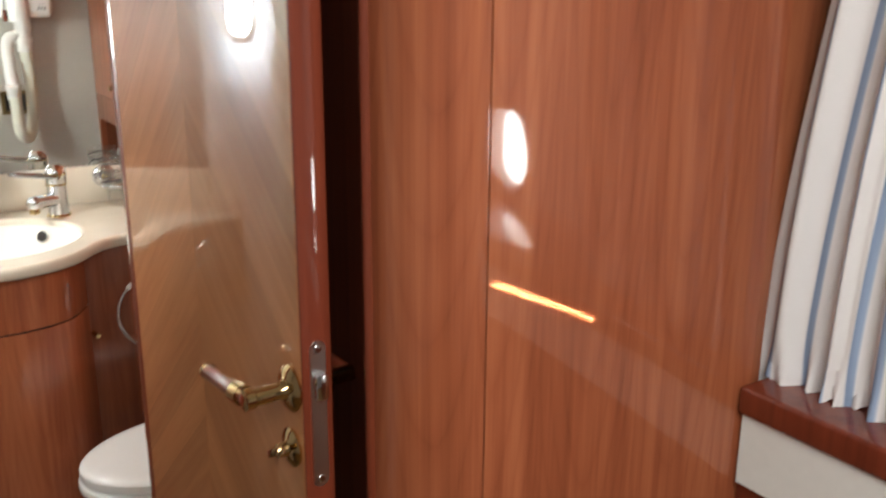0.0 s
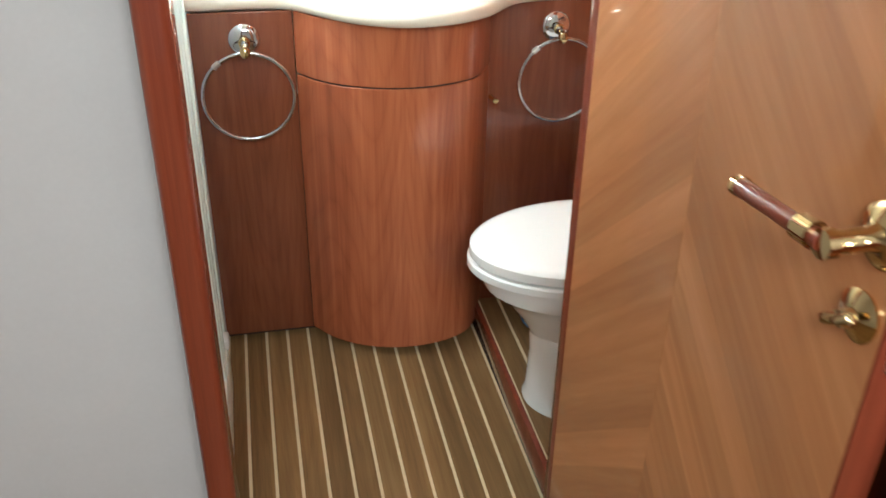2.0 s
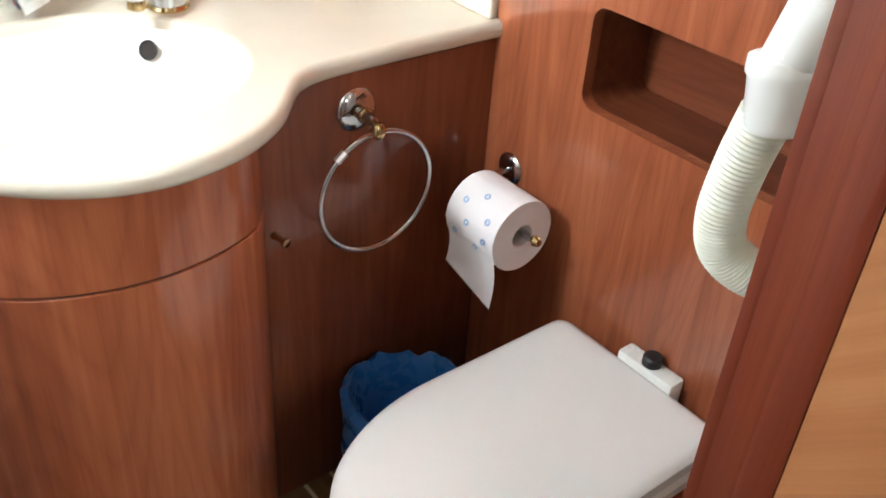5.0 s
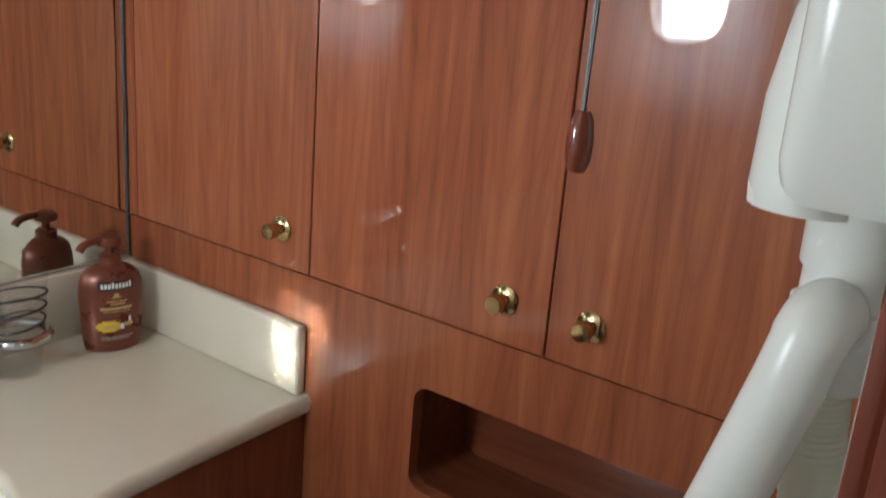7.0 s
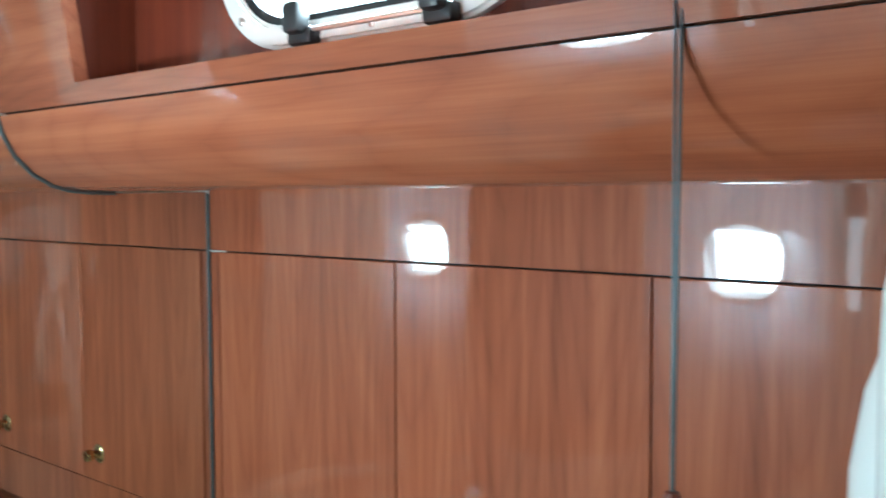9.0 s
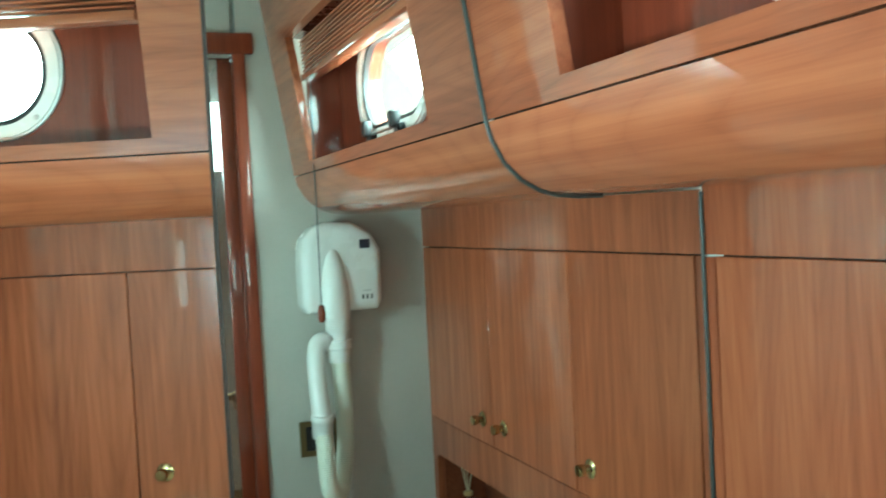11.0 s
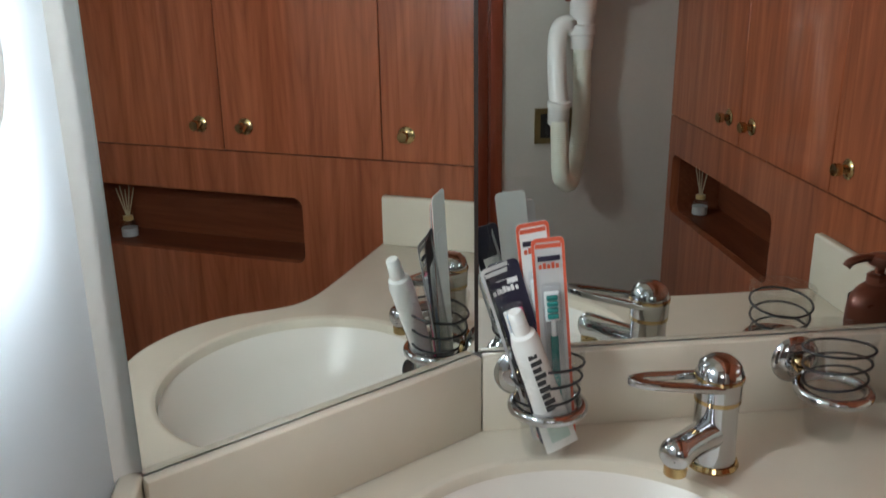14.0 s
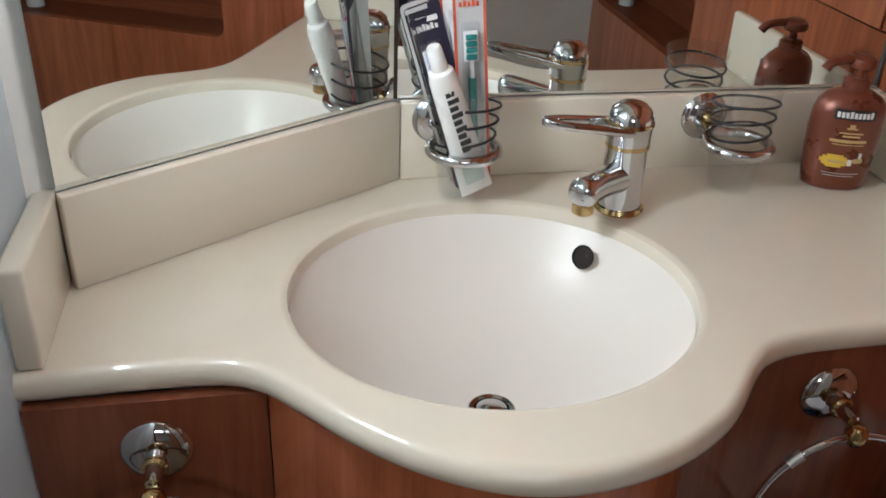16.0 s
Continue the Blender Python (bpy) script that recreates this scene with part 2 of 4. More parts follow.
def lathe(profile, seg=32, m=None, bm=None, close=True):
    """Turns (radius, height) pairs round z."""
    b = bmesh.new()
    rings = []
    for r, z in profile:
        if r < 1e-5:
            rings.append([b.verts.new((0, 0, z))])
        else:
            rings.append([b.verts.new((r * math.cos(2 * math.pi * k / seg), r * math.sin(2 * math.pi * k / seg), z)) for k in range(seg)])
    for a, c in zip(rings, rings[1:]):
        for k in range(seg):
            q = [a[k % len(a)], a[(k + 1) % len(a)], c[(k + 1) % len(c)], c[k % len(c)]]
            q = [v for i, v in enumerate(q) if v not in q[:i]]
            if len(q) > 2:
                b.faces.new(q)
    if close:
        for ring in (rings[0], rings[-1]):
            if len(ring) > 2:
                b.faces.new(ring)
    if m is not None:
        moved(b, m)
    return join(bm, b)


def tube(points, radius, seg=12, bm=None, closed=False):
    """A round bar along points; radius a number or one per point."""
    b = bmesh.new()
    pts = [Vector(p) for p in points]
    n = len(pts)
    rad = [radius] * n if isinstance(radius, (int, float)) else list(radius)
    tang = []
    for i in range(n):
        if closed:
            d = pts[(i + 1) % n] - pts[i - 1]
        else:
            d = pts[min(i + 1, n - 1)] - pts[max(i - 1, 0)]
        tang.append(d.normalized())
    up = Vector((0, 0, 1)) if abs(tang[0].z) < 0.9 else Vector((1, 0, 0))
    side = tang[0].cross(up).normalized()
    rings = []
    for i in range(n):
        side = (side - tang[i] * side.dot(tang[i])).normalized()
        other = tang[i].cross(side)
        rings.append([b.verts.new(pts[i] + rad[i] * (side * math.cos(2 * math.pi * k / seg) + other * math.sin(2 * math.pi * k / seg))) for k in range(seg)])
    for i in range(n if closed else n - 1):
        a, c = rings[i], rings[(i + 1) % n]
        for k in range(seg):
            b.faces.new((a[k], a[(k + 1) % seg], c[(k + 1) % seg], c[k]))
    if not closed:
        b.faces.new(rings[0])
        b.faces.new(rings[-1])
    return join(bm, b)


def spline(ctrl, n=10):
    """Catmull-Rom through control points."""
    p = [Vector(c) for c in ctrl]
    p = [2 * p[0] - p[1]] + p + [2 * p[-1] - p[-2]]
    out = []
    for i in range(1, len(p) - 2):
        for k in range(n):
            t = k / n
            out.append(0.5 * (2 * p[i] + (p[i + 1] - p[i - 1]) * t + (2 * p[i - 1] - 5 * p[i] + 4 * p[i + 1] - p[i + 2]) * t * t + (3 * p[i] - p[i - 1] - 3 * p[i + 1] + p[i + 2]) * t**3))
    out.append(p[-2])
    return out


def prism(outline, h0, h1, bm=None, axis="z", bevel=0.0, seg=3):
    """An outline of (a, b) pairs drawn out along an axis: z (a=x, b=y), x (a=y, b=z) or y (a=x, b=z)."""
    b = bmesh.new()

    def at(a, c, h):
        return {"z": (a, c, h), "x": (h, a, c), "y": (a, h, c)}[axis]

    lo = [b.verts.new(at(*o[:2], h0)) for o in outline]
    hi = [b.verts.new(at(*o[:2], h1)) for o in outline]
    k = len(lo)
    b.faces.new(lo[::-1])
    b.faces.new(hi)
    for i in range(k):
        b.faces.new((lo[i], lo[(i + 1) % k], hi[(i + 1) % k], hi[i]))
    bmesh.ops.recalc_face_normals(b, faces=b.faces)
    if bevel:
        caps = [e for e in b.edges if e.verts[0] in lo and e.verts[1] in lo or e.verts[0] in hi and e.verts[1] in hi]
        bmesh.ops.bevel(b, geom=caps, offset=bevel, segments=seg, profile=0.5, affect="EDGES")
    return join(bm, b)


def rounded_rect(a0, a1, b0, b1, r, n=6):
    out = []
    for ca, cb, s in ((a1 - r, b1 - r, 0), (a0 + r, b1 - r, 90), (a0 + r, b0 + r, 180), (a1 - r, b0 + r, 270)):
        for k in range(n + 1):
            t = radians(s + 90 * k / n)
            out.append((ca + r * math.cos(t), cb + r * math.sin(t)))
    return out


def plate_with_hole(outer, inner, h0, h1, axis="z"):
    """A flat plate between an outer loop and an inner loop with the same count of points."""
    b = bmesh.new()

    def at(a, c, h):
        return {"z": (a, c, h), "x": (h, a, c), "y": (a, h, c)}[axis]

    loops = [[b.verts.new(at(*o, h)) for o in loop] for h in (h0, h1) for loop in (outer, inner)]
    k = len(outer)
    for i in range(k):
        j = (i + 1) % k
        b.faces.new((loops[0][i], loops[0][j], loops[1][j], loops[1][i]))
        b.faces.new((loops[2][i], loops[2][j], loops[3][j], loops[3][i]))
        b.faces.new((loops[0][i], loops[0][j], loops[2][j], loops[2][i]))
        b.faces.new((loops[1][i], loops[1][j], loops[3][j], loops[3][i]))
    bmesh.ops.recalc_face_normals(b, faces=b.faces)
    return b


def square_loop(a0, a1, b0, b1, inner):
    """Points on a rectangle, one for each point of an inner loop, on the same rays from its middle."""
    ca, cb = sum(p[0] for p in inner) / len(inner), sum(p[1] for p in inner) / len(inner)
    out = []
    for a, c in inner:
        da, dc = a - ca, c - cb
        s = min(((a1 if da > 0 else a0) - ca) / da if abs(da) > 1e-9 else 1e9, ((b1 if dc > 0 else b0) - cb) / dc if abs(dc) > 1e-9 else 1e9)
        out.append((ca + da * s, cb + dc * s))
    for corner in ((a0, b0), (a0, b1), (a1, b0), (a1, b1)):
        i = min(range(len(out)), key=lambda q: (out[q][0] - corner[0]) ** 2 + (out[q][1] - corner[1]) ** 2)
        out[i] = corner
    return out


# ---- setting ----
CEIL_Z = 2.07
NEAR_Y, OUT_Y = -1.145, -1.190
LEFT_X = -1.045

# lower panel of the wood wall, with the niche cut through it
niche = rounded_rect(-1.118, -0.578, 0.783, 0.929, 0.022)
wall_wood = structure("wall_wood", plate_with_hole(square_loop(NEAR_Y, 0.0, -0.02, 1.0205, niche), niche, 0.0, 0.02, "x"), CHERRY, "red-brown varnished cherry panelled wall with a niche")
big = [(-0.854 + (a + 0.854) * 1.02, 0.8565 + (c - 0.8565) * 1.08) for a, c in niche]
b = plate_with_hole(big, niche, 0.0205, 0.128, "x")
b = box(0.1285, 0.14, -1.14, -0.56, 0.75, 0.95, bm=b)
structure("niche_lining", b, NICHE_SHADE, "varnished recess in the cherry wall, its shade put into the colour", "niche")
structure("wall_wood_backing", box(0.145, 0.17, -1.3, 0.05, -0.02, 1.56), GAP, "dark hull lining behind the cherry cabinets")
structure("wall_wood_top", box(0.0, 0.02, NEAR_Y, 0.0, 1.4585, 1.56), CHERRY, "varnished cherry strip above the cabinet doors")
structure("wall_wood_corner", box(0.0, 0.02, -0.022, 0.0, 1.0235, 1.4555), CHERRY, "narrow varnished cherry stile beside the mirror")
structure("cabinet_back", box(0.016, 0.02, NEAR_Y, -0.02, 1.015, 1.462), GAP, "dark joints between the cabinet doors", "joint")


def knob(parent, m):
    b = lathe([(0, 0), (0.0165, 0), (0.0175, 0.002), (0.015, 0.004), (0.008, 0.006), (0.0065, 0.012), (0.0075, 0.014), (0.0100, 0.015), (0.0108, 0.0165), (0.0108, 0.0255), (0.0098, 0.0275), (0, 0.028)], 24)
    return part("knob", moved(b, m), BRASS, parent, "polished brass knob")


DOORS = [(-0.391, -0.0245, -0.339), (-0.7515, -0.3925, -0.696), (-1.112, -0.753, -0.805)]
for y0, y1, ky in DOORS:
    d = tagged(to_ob("cabinet_door", box(-0.0015, 0.016, y0 + 0.0002, y1 - 0.0002, 1.0226, 1.4564, 0.0012, 1), CHERRY), "closed varnished cherry cabinet door with a brass knob", "cabinet door", "doors of the wall cabinet")
    knob(d, pose(-0.0015, ky, 1.076, 0, -90, 0))
structure("wall_wood_end", box(0.0, 0.02, NEAR_Y, -1.1145, 1.0235, 1.4555), CHERRY, "narrow varnished cherry stile by the white wall")

# the overhanging hull box with its rounded lower edge
OVER = [(0.02, 1.552), (-0.15, 1.549), (-0.195, 1.549), (-0.227, 1.552), (-0.252, 1.559), (-0.277, 1.573), (-0.300, 1.596), (-0.315, 1.624), (-0.321, 1.645)]
structure("hull_box_bullnose", prism(OVER + [(0.02, 1.645)], NEAR_Y, 0.0, axis="y"), CHERRY_H, "rounded varnished cherry lower edge of the hull box", "overhang")
FACE = [(-0.322, 1.647), (-0.383, 2.07)]


def face_at(z):
    (x0, z0), (x1, z1) = FACE
    return x0 + (x1 - x0) * (z - z0) / (z1 - z0)


def slab(y0, y1, z0, z1, thick=0.018):
    """A board in the sloping face of the hull box."""
    b = bmesh.new()
    bmesh.ops.create_cube(b, size=1.0)
    for v in b.verts:
        z = z0 + (v.co.z + 0.5) * (z1 - z0)
        v.co = Vector((face_at(z) + (v.co.x + 0.5) * thick, y0 + (v.co.y + 0.5) * (y1 - y0), z))
    return b


structure("hull_box_seam", box(-0.312, -0.29, NEAR_Y, 0.0, 1.6452, 1.66), GAP, "dark seam in the hull box", "joint")
OP = (-0.96, -0.199, 1.671, 1.945)
b = slab(NEAR_Y, 0.0, 1.6475, OP[2])
b = join(b, slab(NEAR_Y, 0.0, OP[3], CEIL_Z))
b = join(b, slab(NEAR_Y, OP[0], OP[2], OP[3]))
b = join(b, slab(OP[1], 0.0, OP[2], OP[3]))
structure("hull_box_face", b, CHERRY_H, "varnished cherry face of the hull box round the window recess", "panel")
b = box(-0.315, -0.225, OP[0] - 0.02, OP[1] + 0.02, OP[2] - 0.022, OP[2] - 0.001)
b = box(-0.345, -0.225, OP[0] - 0.02, OP[1] + 0.02, OP[3] + 0.001, OP[3] + 0.02, bm=b)
b = box(-0.318, -0.225, OP[0] - 0.02, OP[0] - 0.001, OP[2], OP[3], bm=b)
b = box(-0.318, -0.225, OP[1] + 0.001, OP[1] + 0.02, OP[2], OP[3], bm=b)
structure("window_recess", b, MAHOG, "dark mahogany lined window recess", "recess")
PORT = rounded_rect(-0.770, -0.392, 1.712, 1.888, 0.085, 10)
RIM = rounded_rect(-0.796, -0.366, 1.688, 1.912, 0.108, 10)
structure("hull_lining", plate_with_hole(square_loop(OP[0] - 0.02, OP[1] + 0.02, OP[2] - 0.02, OP[3] + 0.02, PORT), PORT, -0.245, -0.21, "x"), MAHOG, "mahogany hull lining round the porthole")
porthole = thing("porthole", "oval white-framed opening porthole with black dogs", "porthole")
b = plate_with_hole(RIM, PORT, -0.256, -0.2455, "x")
bmesh.ops.bevel(b, geom=[e for e in b.edges if all(v.co.x < -0.255 for v in e.verts) and len(e.link_faces) == 2 and e.calc_face_angle(0) > 0.5], offset=0.004, segments=2, affect="EDGES")
part("frame", b, WHITE_PL, porthole)
part("seal", plate_with_hole(PORT, [(-0.581 + (a + 0.581) * 0.95, 1.798 + (c - 1.798) * 0.92) for a, c in PORT], -0.25, -0.238, "x"), BLACK, porthole, "black rubber seal")
part("pane", prism([(-0.581 + (a + 0.581) * 0.96, 1.798 + (c - 1.798) * 0.94) for a, c in PORT], -0.236, -0.230, axis="x"), GLASS, porthole).visible_shadow = False
for y in (-0.513, -0.685):
    b = box(-0.270, -0.252, y - 0.017, y + 0.017, 1.686, 1.704, 0.005)
    b = box(-0.282, -0.262, y - 0.012, y + 0.012, 1.696, 1.727, 0.006, bm=b)
    part("dog", b, BLACK, porthole, "black plastic locking dog")
part("hinge_rod", tube([(-0.264, -0.527, 1.700), (-0.264, -0.671, 1.700)], 0.003, 8), STEEL, porthole)
for y, z in ((-0.412, 1.722), (-0.598, 1.699), (-0.75, 1.718)):
    part("screw", lathe([(0.0045, 0), (0.0045, 0.001), (0.003, 0.0022), (0, 0.0025)], 12, pose(-0.256, y, z, 0, -90, 0)), STEEL, porthole)
blind = thing("wooden_blind", "narrow wooden slatted blind drawn up in the window recess", "blind")
for k in range(9):
    z = 1.866 + 0.008 * k
    part("slat", box(-0.333 - 0.0005 * k, -0.305, OP[0] + 0.012, OP[1] - 0.012, z, z + 0.0045, 0.001, 1), CHERRY_H, blind)
part("bottom_rail", box(-0.336, -0.302, OP[0] + 0.01, OP[1] - 0.01, 1.846, 1.862, 0.003), CHERRY_H, blind)
cord = thing("pull_cord", "thin dark pull cord with a red wooden bead", "cord")
part("string", tube([(-0.320, -0.932, 1.845), (-0.322, -0.930, 1.7), (-0.3245, -0.928, 1.350)], 0.0014, 6), SEAL, cord)
part("string", tube([(-0.321, -0.926, 1.845), (-0.324, -0.926, 1.7), (-0.325, -0.9275, 1.350)], 0.0012, 6), SEAL, cord)
part("bead", lathe([(0, 0), (0.0055, 0.001), (0.0082, 0.008), (0.0088, 0.020), (0.0074, 0.033), (0.0045, 0.0395), (0, 0.040)], 20, pose(-0.325, -0.928, 1.310)), MAHOG, cord, "red-stained wooden bead")

# mirrors and the white wall behind them
SX, LX, LY = -0.6625, -1.020, -0.2268
structure("wall_mirror", box(-0.70, 0.10, 0.012, 0.06, -0.02, CEIL_Z), WALLW, "white wall behind the wash basin mirror")
ang = math.atan2(LY, LX - SX)
ml = math.hypot(LX - SX, LY)
LEFTM = Matrix.Translation((SX, 0, 0)) @ Matrix.Rotation(ang, 4, "Z")
structure("wall_mirror_slant", moved(box(-0.02, ml + 0.05, -0.06, -0.012, -0.02, CEIL_Z), LEFTM), WALLW, "white slanting wall behind the side mirror")

# floors
structure("floor", box(-2.6, 1.4, -4.4, 0.1, -0.06, -0.012), GAP, "dark sub-floor under the planks", "floor")
structure("ceiling", box(-2.6, 1.4, -4.4, 0.1, CEIL_Z, CEIL_Z + 0.05), CEIL, "cream headliner ceiling", "ceiling")

# the doorway wall
DX0, DX1, DTOP = -1.012, -0.455, 1.94
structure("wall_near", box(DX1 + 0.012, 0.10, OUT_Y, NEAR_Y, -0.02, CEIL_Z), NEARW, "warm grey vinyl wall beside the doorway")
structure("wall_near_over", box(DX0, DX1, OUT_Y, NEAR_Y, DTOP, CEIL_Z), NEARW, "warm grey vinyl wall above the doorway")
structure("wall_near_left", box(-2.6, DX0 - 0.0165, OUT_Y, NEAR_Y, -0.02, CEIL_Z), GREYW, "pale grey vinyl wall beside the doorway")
b = box(DX1, DX1 + 0.030, NEAR_Y - 0.002, NEAR_Y + 0.012, 0.0, DTOP + 0.04, 0.004)
b = box(DX1, DX1 + 0.012, OUT_Y + 0.004, NEAR_Y + 0.003, 0.0, DTOP, 0.003, bm=b)
b = box(DX0 - 0.030, DX0 + 0.012, OUT_Y - 0.075, OUT_Y + 0.002, 0.0, DTOP + 0.05, 0.012, 4, bm=b)
b = box(DX0 - 0.016, DX0 - 0.004, OUT_Y, NEAR_Y + 0.010, 0.0, DTOP, 0.003, bm=b)
b = box(DX0 - 0.05, DX1 + 0.05, NEAR_Y - 0.002, NEAR_Y + 0.014, DTOP, DTOP + 0.05, 0.004, bm=b)
b = box(DX0 - 0.05, DX1 + 0.05, OUT_Y - 0.03, OUT_Y + 0.002, DTOP, DTOP + 0.05, 0.004, bm=b)
structure("door_frame", b, MAHOG, "polished dark mahogany door frame", "door frame")

# the shower side
WIN = rounded_rect(-0.528, -0.368, 1.318, 1.478, 0.060, 8)
structure("wall_left", plate_with_hole(square_loop(-0.62, 0.03, -0.02, CEIL_Z, WIN), WIN, LEFT_X - 0.04, LEFT_X, "x"), FROST, "pearl acrylic wall with a small portlight at the end of the counter")
port_small = thing("portlight", "small bright portlight with a white frame", "porthole")
b = plate_with_hole([(-0.448 + (a + 0.448) * 1.16, 1.398 + (c - 1.398) * 1.17) for a, c in WIN], WIN, LEFT_X, LEFT_X + 0.008, "x")
part("frame", b, WHITE_PL, port_small)
part("crossbar", box(LEFT_X - 0.020, LEFT_X - 0.014, -0.525, -0.371, 1.440, 1.446), ALU, port_small)
shower = thing("shower_screen", "white aluminium shower screen with pearl acrylic panels", "shower screen")
for y, w in ((-0.640, 0.030), (-0.700, 0.022), (-0.872, 0.030), (-1.118, 0.040)):
    part("post", box(LEFT_X - 0.035, LEFT_X + 0.010, y - w / 2, y + w / 2, 0.06, CEIL_Z, 0.004), ALU, shower)
for y0, y1 in ((-0.690, -0.655), (-0.857, -0.711), (-1.098, -0.887)):
    part("panel", box(LEFT_X - 0.016, LEFT_X - 0.010, y0, y1, 0.08, 1.30 if y0 == -0.690 else CEIL_Z - 0.02), WALLW, shower)
part("sill", box(LEFT_X - 0.04, LEFT_X + 0.013, -1.13, -0.555, 0.0, 0.132, 0.005), ALU, shower)
for y in (-0.60, -0.80, -1.0):
    part("screw", lathe([(0.005, 0), (0.005, 0.001), (0, 0.002)], 10, pose(LEFT_X + 0.013, y, 0.105, 0, 90, 0)), STEEL, shower)
part("corner_post", box(LEFT_X - 0.002, LEFT_X + 0.009, -0.56, -0.516, 0.06, 0.93, 0.003), ALU, shower)
part("corner_clip", box(LEFT_X - 0.002, LEFT_X + 0.018, -0.60, -0.56, 0.131, 0.155, 0.004), WHITE_PL, shower)
structure("wall_left_far", box(-2.6, -2.55, -4.4, 0.1, -0.02, CEIL_Z), GREYW, "pale wall on the far side of the cabin")
structure("shower_back", box(-2.55, LEFT_X - 0.03, 0.02, 0.07, -0.02, CEIL_Z), WALLW, "white shower back wall")

# the open door
door = thing("door", "varnished cherry cabin door standing open into the cabin", "door")
HX, HY, EX, EY = -0.485, -1.182, -0.463, -1.800
da = math.atan2(EY - HY, EX - HX)
dl = math.hypot(EX - HX, EY - HY)
DM = Matrix.Translation((HX, HY, 0)) @ Matrix.Rotation(da, 4, "Z")
part("panel", moved(box(0.0255, 0.309, 0.0, 0.036, 0.03, DTOP - 0.01, 0.0005, 1), DM), VENEER, door)
part("panel", moved(box(0.309, dl - 0.0045, 0.0, 0.036, 0.03, DTOP - 0.01, 0.0005, 1), DM), VENEER_B, door)
part("stile", moved(box(dl - 0.0045, dl, 0.0, 0.036, 0.03, DTOP - 0.01, 0.003), DM), MAHOG, door)
part("stile", moved(box(0.0, 0.0255, -0.0008, 0.0368, 0.03, DTOP - 0.01, 0.003), DM), MAHOG, door)

# wardrobe in the cabin
arc = [(-0.314 - 0.078 * math.cos(radians(a)), -1.836 - 0.090 * math.sin(radians(a))) for a in range(0, 91, 6)]
wardrobe = thing("wardrobe", "glossy varnished cherry wardrobe with a rounded corner", "wardrobe")
part("corner_panel", prism([(-0.392, -1.815)] + arc + [(-0.314, -1.815)], 0.0, CEIL_Z), CHERRY, wardrobe)
part("side_panel", prism([(-0.3125, -1.9275), (0.085, -1.957), (0.085, -1.21), (-0.28, -1.21), (-0.28, -1.84), (-0.3125, -1.84)], 0.0, CEIL_Z), CHERRY, wardrobe)
part("edge_bead", tube([(-0.392, -1.822, 0.0), (-0.392, -1.822, CEIL_Z)], 0.007, 10), MAHOG, wardrobe)
part("inner_side", box(-0.29, -0.281, -1.815, -1.20, 0.0, CEIL_Z), MAHOG, wardrobe)
part("joint", box(-0.3145, -0.312, -1.924, -1.90, 0.0, CEIL_Z), GAP, wardrobe)
HULLWIN = rounded_rect(-3.105, -2.92, 0.99, 1.165, 0.07, 8)
structure("cabin_side", plate_with_hole(square_loop(-4.4, OUT_Y, -0.02, CEIL_Z, HULLWIN), HULLWIN, 0.30, 0.34, "x"), GREYW, "cabin hull side wall with a window")
structure("cabin_back", box(-2.6, 0.34, -4.4, -4.35, -0.02, CEIL_Z), GREYW, "pale cabin wall behind")
structure("cabin_front", box(0.0855, 0.34, -1.940, -1.860, -0.02, CEIL_Z), CHERRY, "varnished cherry bulkhead beside the wardrobe")
structure("berth_base", box(0.075, 0.30, -3.6, -1.96, 0.0, 0.826), MAHOG, "dark mahogany berth side", "berth")
structure("berth_panel", box(0.068, 0.30, -3.6, -1.962, 0.8265, 0.924), WALLW, "white berth panel under the ledge", "berth")
structure("berth_ledge", box(0.060, 0.30, -3.6, -1.958, 0.9245, 0.963, 0.006, 3), MAHOG, "mahogany ledge under the curtain", "ledge")


def drape(y, up):
    """The free edge swings back towards the rail; the folds draw together higher up."""
    s = up * up * (3 - 2 * up)
    return y - 0.078 * s * (y + 2.44) / 0.50


def curtain_mesh():
    b = bmesh.new()
    ny, nz = 260, 40
    grid = []
    for i in range(ny + 1):
        y = -1.940 - 0.50 * i / ny
        row = []
        for j in range(nz + 1):
            z = 0.955 + 1.02 * j / nz
            up = j / nz
            ph = 105.0 * (y + 1.965) + 1.6 * math.sin(11 * y) + 0.7 * math.sin(2.4 * z + 6 * y)
            x = 0.135 + (0.010 + 0.007 * up) * math.sin(ph) + 0.005 * math.sin(2.3 * ph + 1.0 + z) + 0.018 * math.sin(2.2 * z + 5 * y)
            hem = max(0.0, 1 - up / 0.06)
            x += 0.010 * hem * math.sin(260 * y)
            row.append(b.verts.new((x, drape(y, up) + 0.006 * math.sin(ph * 0.5 + z), z + 0.012 * hem * math.sin(150 * y + 1))))
        grid.append(row)
    uv = b.loops.layers.uv.new("cloth")
    for i in range(ny):
        for j in range(nz):
            f = b.faces.new((grid[i][j], grid[i + 1][j], grid[i + 1][j + 1], grid[i][j + 1]))
            for lp, (p, q) in zip(f.loops, ((i, j), (i + 1, j), (i + 1, j + 1), (i, j + 1))):
                lp[uv].uv = (p / ny, q / nz)
    bmesh.ops.solidify(b, geom=b.faces[:], thickness=0.0012)
    return b


